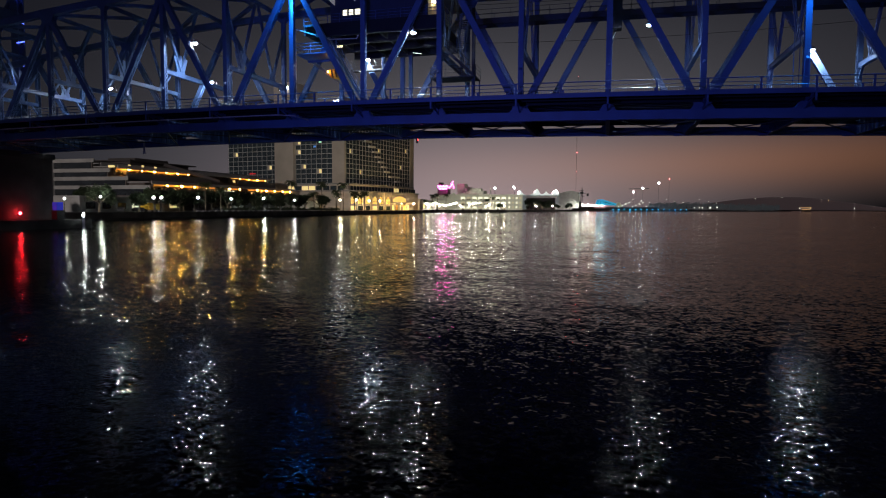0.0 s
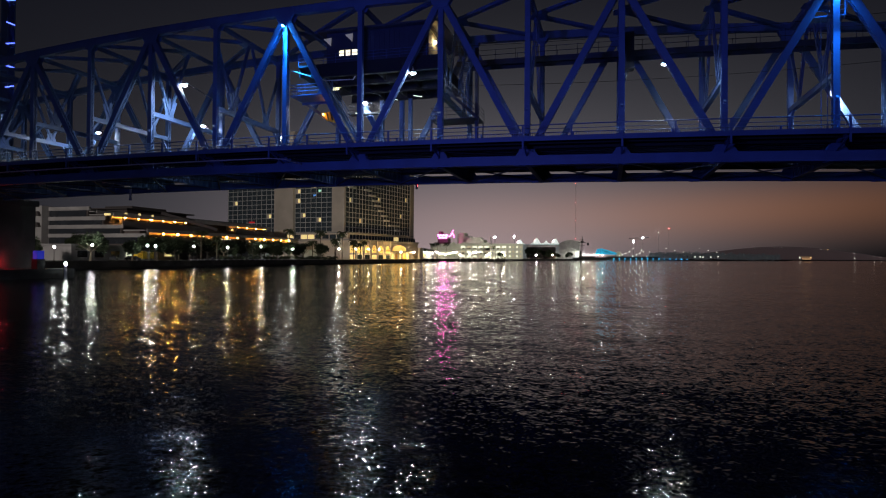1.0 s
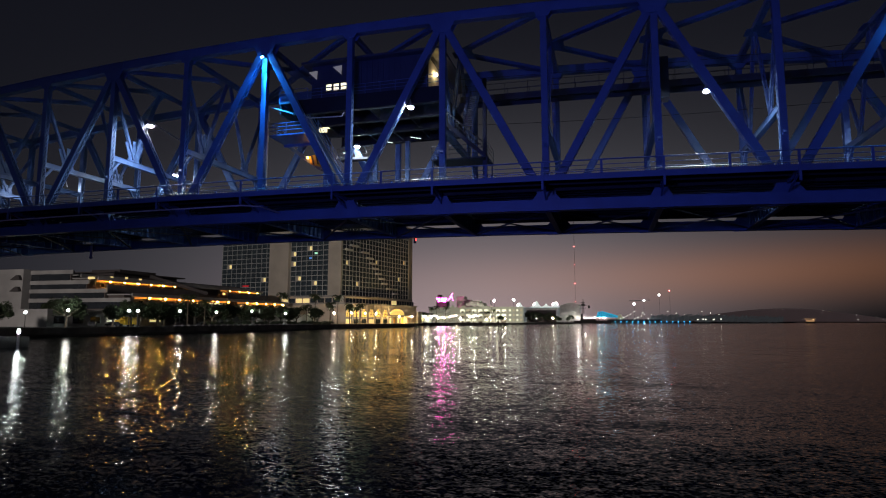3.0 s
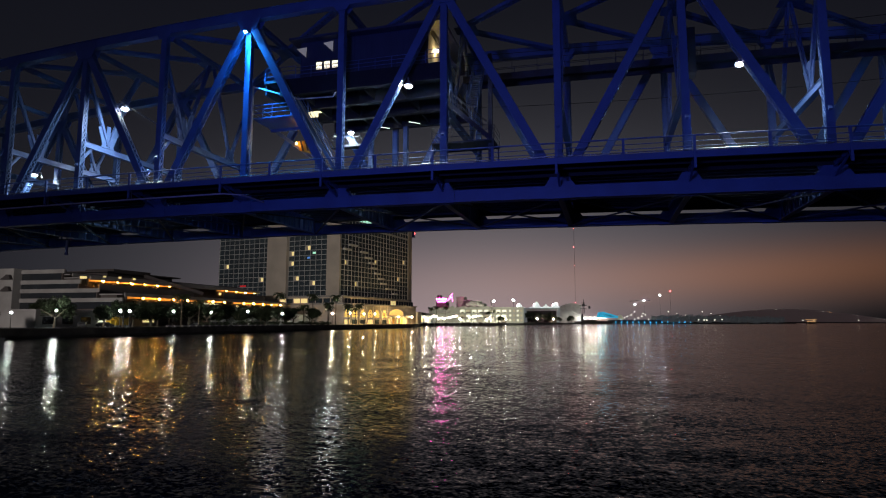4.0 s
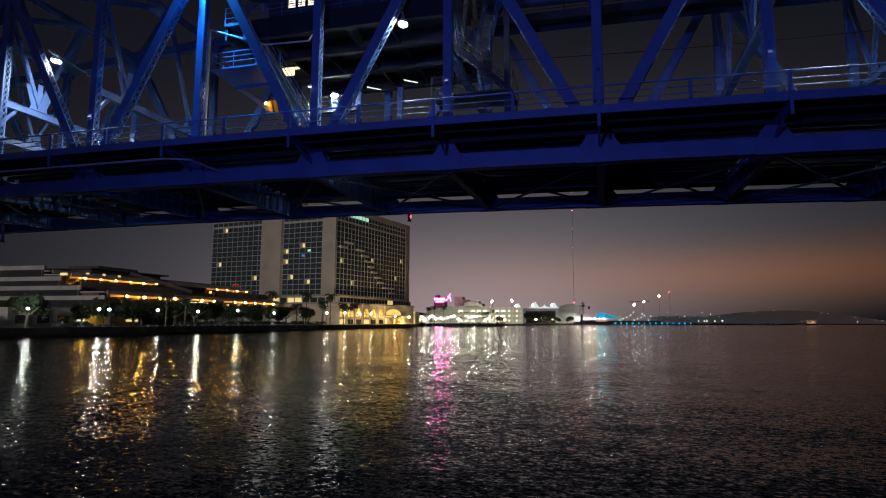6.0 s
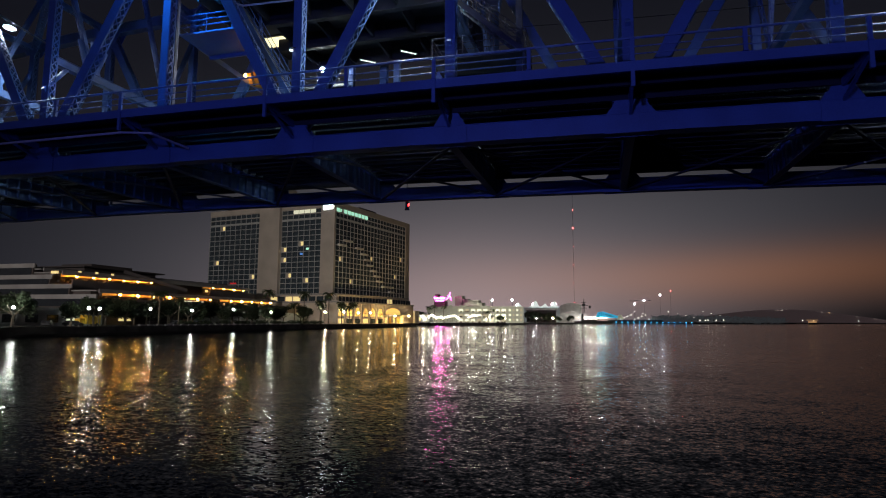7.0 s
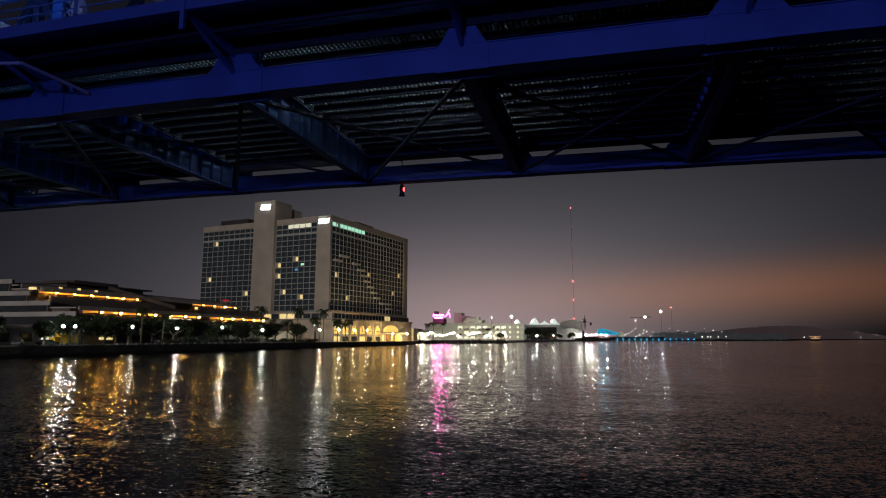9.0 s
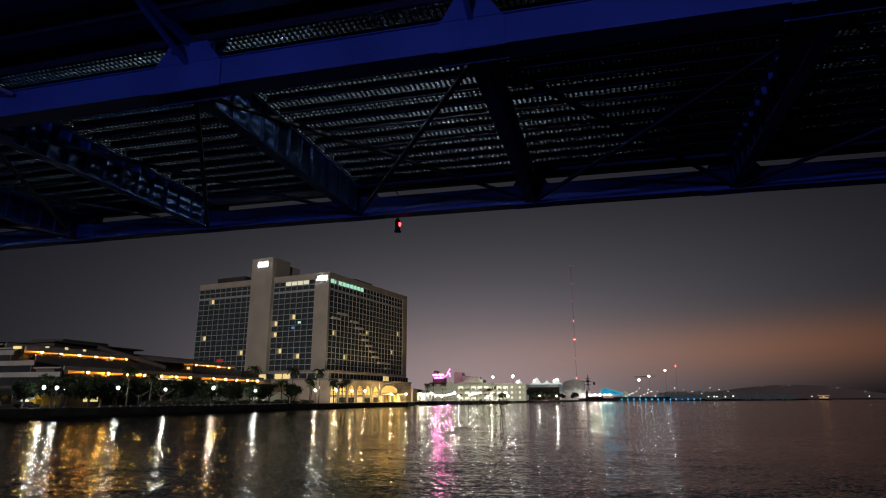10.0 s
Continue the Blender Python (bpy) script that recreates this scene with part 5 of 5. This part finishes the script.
for r in range(3):
    z = r * 5.4
    part("floor_band", Shape().box((33, 0, z + 4.3), (86, 2.5, z + 5.6)), PALE, arcade)
    for k in range(5, 14):
        x = k * 6.6
        part("column", Shape().box((x - 0.6, 0, z), (x + 0.6, 1.2, z + 4.3)), PALE, arcade)
        if k < 13:
            part("lit_bay", Shape().box((x + 0.9, 2.3, z + 0.4), (x + 5.7, 2.45, z + 3.9)), LIT_ROOM if (k * 5 + r * 3) % 4 else LIT_DIM, arcade)
            part("railing", Shape().box((x + 0.6, 0.2, z + 1.0), (x + 6.0, 0.35, z + 1.15)).box((x + 0.6, 0.2, z + 0.55), (x + 6.0, 0.35, z + 0.65)), BLACK, arcade)
            part("furniture", Shape().box((x + 1.2 + (k % 3) * 0.5, 1.4, z), (x + 2.6 + (k % 3) * 0.5, 2.0, z + 1.3 + 0.5 * (k % 2))).box((x + 3.6, 1.4, z), (x + 4.9 - 0.4 * (k % 2), 2.0, z + 1.7)), BARK, arcade)
            part("valance", Shape().prism([(0, 4.4), (0, 3.0), (0.7, 3.8), (2.7, 4.15), (4.7, 3.8), (5.4, 3.0), (5.4, 4.4)], 0.25, shift(x + 0.6, 0.4, z)), PALE, arcade)
part("plain_wing", Shape().box((22, -0.4, 0), (32.4, 2.4, 16.4)).box((0, 0.4, 0), (22, 2.4, 11.0)), PALE, arcade, "plain pale wing wall")
part("roof_block", Shape().box((22, 0, 16.5), (86, 14, 17.2)), PALE, arcade)
part("annex", Shape().box((86.3, 1.5, 0), (104, 14, 17.6)), PALE, arcade, "plain pale end block")
for r in range(3):
    for k in range(4):
        part("annex_window", Shape().box((88 + k * 4.1, 1.4, 2.2 + r * 5.2), (90 + k * 4.1, 1.5, 4.2 + r * 5.2)), LIT_DIM if k % 2 else LIT_ROOM, arcade)
for k, (x0, x1, z) in enumerate(((24, 27, 19.0), (34, 40, 18.6), (60, 66, 18.4))):
    part("roof_hut", Shape().box((x0, 4, 17.2), (x1, 10, z)), PALE, arcade)
factory = thing("factory_building", "pale blocky riverside factory under a pink neon sign", "building")
part("block", Shape().box((-205, 738, 1.7), (-168, 790, 22)), PALE, factory)
part("tall_block", Shape().box((-181, 795, 1.7), (-170, 815, 38.6)).box((-170, 797, 1.7), (-162, 815, 34)), PALE, factory)
part("sign_tower", Shape().box((-201, 760, 22), (-186, 775, 30)).box((-199.5, 760, 30), (-195.5, 772, 39.5)), BROWN_WALL, factory)
part("low_block", Shape().box((-165, 745, 1.7), (-110, 780, 20)).box((-156, 748, 20), (-132, 770, 27.5)).box((-152, 747, 27.5), (-136, 760, 30.5)), PALE, factory)
sign = thing("neon_sign", "pink neon roof sign with a swirl figure", "sign", at=(-195.5, 741, 0))
for k in range(8):
    part("bar", Shape().box((k * 1.9, 0, 32.0), (k * 1.9 + 1.3, 0.4, 34.8 - 0.6 * (k % 2))), PINK, sign)
for k in range(6):
    part("bar", Shape().box((2 + k * 1.9, 0, 29.0), (2 + k * 1.9 + 1.3, 0.4, 31.2)), PINK, sign)
for x0, x1, z0, z1, bow in ((15.5, 20.5, 31.0, 36.5, 0.8), (20.5, 22.5, 36.5, 40.5, -0.6), (20.5, 22.8, 36.0, 30.5, 0.9), (18.5, 22.5, 36.5, 35.0, 0.5)):
    sw = Shape()
    for k in range(6):
        f0, f1 = k / 6, (k + 1) / 6
        sw.tube((x0 + (x1 - x0) * f0 + bow * math.sin(math.pi * f0), 0.2, z0 + (z1 - z0) * f0), (x0 + (x1 - x0) * f1 + bow * math.sin(math.pi * f1), 0.2, z0 + (z1 - z0) * f1), 0.34, 6)
    part("swirl", sw, PINK, sign, "curved pink neon tube")
part("frame", Shape().box((0, 0.5, 22.0), (0.3, 0.8, 33)).box((14.5, 0.5, 22), (14.8, 0.8, 33)), BLACK, sign)
# sails and stand glow by themselves for floodlight and distance haze
GLOW_SAILS = glowing("glowing_stadium_sails", (0.85, 0.95, 0.90), 0.75)
STAND = glowing("stand_haze_glow", (0.80, 0.88, 0.90), 0.075)
stadium = thing("stadium", "distant dark stadium with white floodlights", "building")
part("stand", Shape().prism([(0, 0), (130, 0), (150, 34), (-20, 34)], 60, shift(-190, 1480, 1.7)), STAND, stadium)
for x, w, h in ((-186, 15, 50.0), (-143.4, 19, 53.5), (-120, 14, 47.0), (-96.5, 17, 52.0)):
    sail = [(-w, 37.5), (w, 37.5), (w * 0.45, 40.5), (w * 0.14, h - 3.0), (0.0, h), (-w * 0.18, h - 3.5), (-w * 0.5, 40.5)]
    part("roof_sail", Shape().prism(sail, 6, shift(x, 1476, 0)), GLOW_SAILS, stadium, "pale roof sail with painted floodlight glow")
part("long_roof", Shape().box((-215, 1474, 33.5), (-84, 1475.5, 37.5)), STAND, stadium, "long stand roof with painted haze glow")
for x, y, z, r in ((-249, 1463, 55, 2.6), (-201, 1476, 57, 2.8), (-190, 1476, 44, 2.4), (-150, 1490, 46, 3.2), (-140, 1490, 43, 2.6), (-96, 1500, 48, 2.8), (-104, 1500, 46, 2.2)):
    part("mast", Shape().box((x - 0.5, y + 2, 1.7), (x + 0.5, y + 3, z)), BLACK, stadium)
    part("floodlight", Shape().ball((x, y, z), r * 0.7, 0.8, r * 0.5), FLOOD, stadium, "glowing white floodlight bank")
tent = thing("white_hall", "white riverside hall with a gabled house, lit from below", "building")
part("hall", Shape().prism([(0, 0), (32, 0), (32, 28), (20, 30.5), (12, 30), (0, 26)], 30, shift(-44.5, 920, 1.7)), PALE_WALL, tent)
part("gable_house", Shape().prism([(0, 0), (32, 0), (32, 11), (16, 18), (0, 13)], 18, shift(-41.8, 880, 1.7)), PALE_WALL, tent)
part("long_block", Shape().box((-91.5, 884, 1.7), (-48, 900, 20.0)), ROOF, tent)
part("long_roof", Shape().box((-93, 881, 20.0), (-46, 901, 22.6)), PALE_WALL, tent, "long pale eave")
for k, (x, y) in enumerate(((-100.6, 640), (-92.7, 640), (-85.0, 700), (-74.5, 700), (-74.8, 868), (-58.1, 868), (-50.3, 868), (-26.1, 868), (-14.5, 868), (-4.5, 868), (2.1, 880), (8.9, 890), (15.9, 900), (23.0, 910))):
    globe_lamp(x, y, (9.2 if k > 7 else 7.5) - 0.4 * (k % 2), 0.45, QUAY_WARM if k in (5, 6) else QUAY_GLOBE)

ship = thing("museum_ship", "dark grey warship with a lattice mast at the quay", "ship")
part("hull", Shape().prism([(-26, 0.2), (24, 0.2), (28, 4.6), (-28, 4.2)], 11, shift(8, 846, 0)), ROOF, ship)
part("superstructure", Shape().box((-10, 848, 4.2), (12, 855, 6.2)).box((-9.5, 849, 6.2), (-6.5, 854, 14)), ROOF, ship)
mast = Shape()
for x, y in ((-7.2, 850), (-4.2, 850), (-5.7, 853)):
    mast.tube((x, y, 14), (-5.7, 851, 36), 0.28, 6)
for z, w in ((22, 5), (26, 6.5), (30, 3.5)):
    mast.box((-5.7 - w, 850.6, z), (-5.7 + w * 0.8, 851.3, z + 0.7))
mast.box((-8, 849, 25.5), (-3.5, 853, 28.5)).box((1.0, 850, 22), (3.8, 852, 26))
part("lattice_mast", mast, BLACK, ship)
# the roof's own glow replaces the cyan light falling on it
canopy = solid("blue_canopy", Shape().prism([(0, 2), (42, 1), (42, 4.5), (26, 9.5), (12, 13.6), (3, 12.0)], 20, shift(6, 1222, 10)), CYAN_ROOF, "sloping canopy roof with a painted cyan glow", "canopy")

for k in range(6):
    x0 = 10 + k * 6.5
    part("rib", Shape().bar((x0, 1221.7, 12.5), (14 + k * 2.6, 1221.7, 23.2 - k * 1.1), 0.7, 0.6, (0, 1, 0)), BLACK, canopy, "dark sloping rib")
# dome emits a little so that it looks lit
dome = solid("white_dome", Shape().ball((52, 1228, 8.5), 6.0, 6.0, 9.0, 16, 10), LIT_DIM, "white dome with a painted glow beside the cyan canopy", "dome")
for x, y in ((10, 1226), (46, 1226), (10, 1238), (46, 1238)):
    solid("canopy_post", Shape().box((x - 0.4, y - 0.4, 1.0), (x + 0.4, y + 0.4, 17.0 if x < 30 else 11.0)), BLACK, "dark steel post under the cyan canopy", "post", "canopy posts")

pier2 = thing("dock_pier", "long low dark pier with cyan lamps", "pier")
part("deck", Shape().bar((20, 968, 1.6), (158, 1005.5, 1.6), 6, 1.4, (0, 0, 1)), PIER_CONCRETE, pier2)
part("long_shed", Shape().bar((28, 974, 4.2), (112, 996, 4.2), 5, 4.6, (0, 0, 1)), ROOF, pier2)
for k in range(16):
    f = k / 15
    x, y = 22 + 134 * f, 965 + 36.5 * f
    part("pile", Shape().box((x - 0.5, y, -1), (x + 0.5, y + 0.8, 1.6)), PIER_CONCRETE, pier2)
    part("lamp", Shape().ball((x, y - 1, 2.6), 0.85, 0.85, 0.85, 8, 5), CYAN, pier2, "glowing cyan lamp")
for k in range(9):
    part("lamp", Shape().ball((158 + 6.2 * k + (k % 2) * 2, 1015 + k, 6.5), 0.9, 0.9, 0.9, 8, 5), FAR_DOT if k in (2, 3, 4, 6) else FARLAND, pier2)
part("end_light", Shape().ball((206, 1020, 7.0), 1.0, 0.8, 0.9, 8, 5), FAR_DOT, pier2, "bright white pier light")


def far_light(x, y, z, r, mat, mast=0.0, base=1.0):
    f = thing("distant_light", "small distant light on a thin mast", "lamp", "distant lights")
    part("bulb", Shape().ball((x, y, z), r, r, r, 8, 5), mat, f)
    part("mast", Shape().box((x - 0.2 - mast, y + r, base), (x + 0.2 + mast, y + r + 0.4, z)), BLACK, f)
    return f


far_light(131, 1252, 57, 1.0, FLOOD, -0.05)
far_light(100, 1245, 46, 0.95, FLOOD, -0.05)
far_light(81.5, 1241, 39, 0.8, FLOOD, -0.05)
far_light(156.5, 1310, 68, 0.6, FAR_RED, -0.05)
solid("crane_jib", Shape().bar((72, 1243, 45), (112, 1247, 46.5), 0.9, 1.2, (0, 0, 1)), BLACK, "dark horizontal crane jib", "crane")
for k in range(13):
    x = 66 + k * 17
    far_light(x, 1290 + k * 3, 14 + 5 * ((k * 7) % 4) * 0.7, 0.55 + 0.15 * (k % 3), FAR_DOT)
for k in range(9):
    far_light(52 + k * 6.5, 1180, 8 + 2.8 * ((k * 5) % 4), 0.8, FAR_DOT)
# faint emission paints the haze over these far trees
HAZY_LEAF = glowing("haze_glow_foliage", (0.80, 0.85, 0.90), 0.016)
woods = Shape()
wr = random.Random(3)
for k in range(110):
    f = k / 109
    leaves((110 + 250 * f, 1120 + 170 * f, 6 + 6 * wr.random() * (1 - f * 0.5)), (9, 6, 7), 45, 2.0, woods)
tagged(solid("far_woods", woods, HAZY_LEAF, "dark line of distant trees on the point with painted haze", "trees"), kind="stuff")

radio = thing("radio_mast", "thin distant radio mast with red lights", "mast")
part("mast", Shape().box((-65.2, 1829, 1.7), (-64.4, 1830, 402)), BLACK, radio)
for k in range(7):
    part("lamp", Shape().ball((-64.8, 1828, 62 + k * 56.5), 0.6, 0.6, 0.7, 8, 5), FAR_RED, radio, "glowing red lamp")

far = thing("far_bridge", "long arched far bridge in painted haze with lights", "bridge", kind="structure")
deck = Shape()


def ridge(u):
    return (270 + 960 * u, 2660 + 230 * u, 8 + 50 * max(0.0, math.sin(math.pi * u)) ** 1.3)


for k in range(36):
    a, b = ridge(k / 36), ridge((k + 1) / 36)
    n = len(deck.v)
    deck.v += [(a[0], a[1], 0), (b[0], b[1], 0), b, a, (a[0], a[1] + 18, 0), (b[0], b[1] + 18, 0), (b[0], b[1] + 18, b[2]), (a[0], a[1] + 18, a[2])]
    deck.f += [(n, n + 1, n + 2, n + 3), (n + 3, n + 2, n + 6, n + 7), (n + 5, n + 4, n + 7, n + 6)]
# pinkish glow puts the distance haze into the deck's colour
HAZE = glowing("haze_glow_concrete", (1.0, 0.70, 0.72), 0.022)
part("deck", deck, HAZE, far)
for k in (13, 16, 17, 23, 24, 28, 31, 32, 35):
    u = (k + 0.5) / 36
    part("lamp", Shape().ball((270 + 960 * u, 2650 + 230 * u, 5 + 50 * max(0.0, math.sin(math.pi * u)) ** 1.3), 1.0, 1.0, 1.0, 8, 5), FAR_DOT if k % 3 else FAR_AMBER, far)
BOAT_LIGHT = glowing("amber_boat_cabin", (1.0, 0.55, 0.25), 0.4)
boat = thing("lit_houseboat", "low amber-lit boathouse on the far water", "boat")
part("hull", Shape().box((418, 1334, 0.2), (434, 1342, 3.5)), ROOF, boat)
part("lit_cabin", Shape().box((419, 1335, 3.5), (433, 1341, 6.0)).box((417, 1334, 8.0), (435, 1342, 9.2)), BOAT_LIGHT, boat, "amber-lit cabin")
for x in (400, 445, 520, 610, 640, 760):
    far_light(x, 2050, 9, 1.3, FAR_AMBER if x in (445, 640) else FAR_DOT, base=-1)
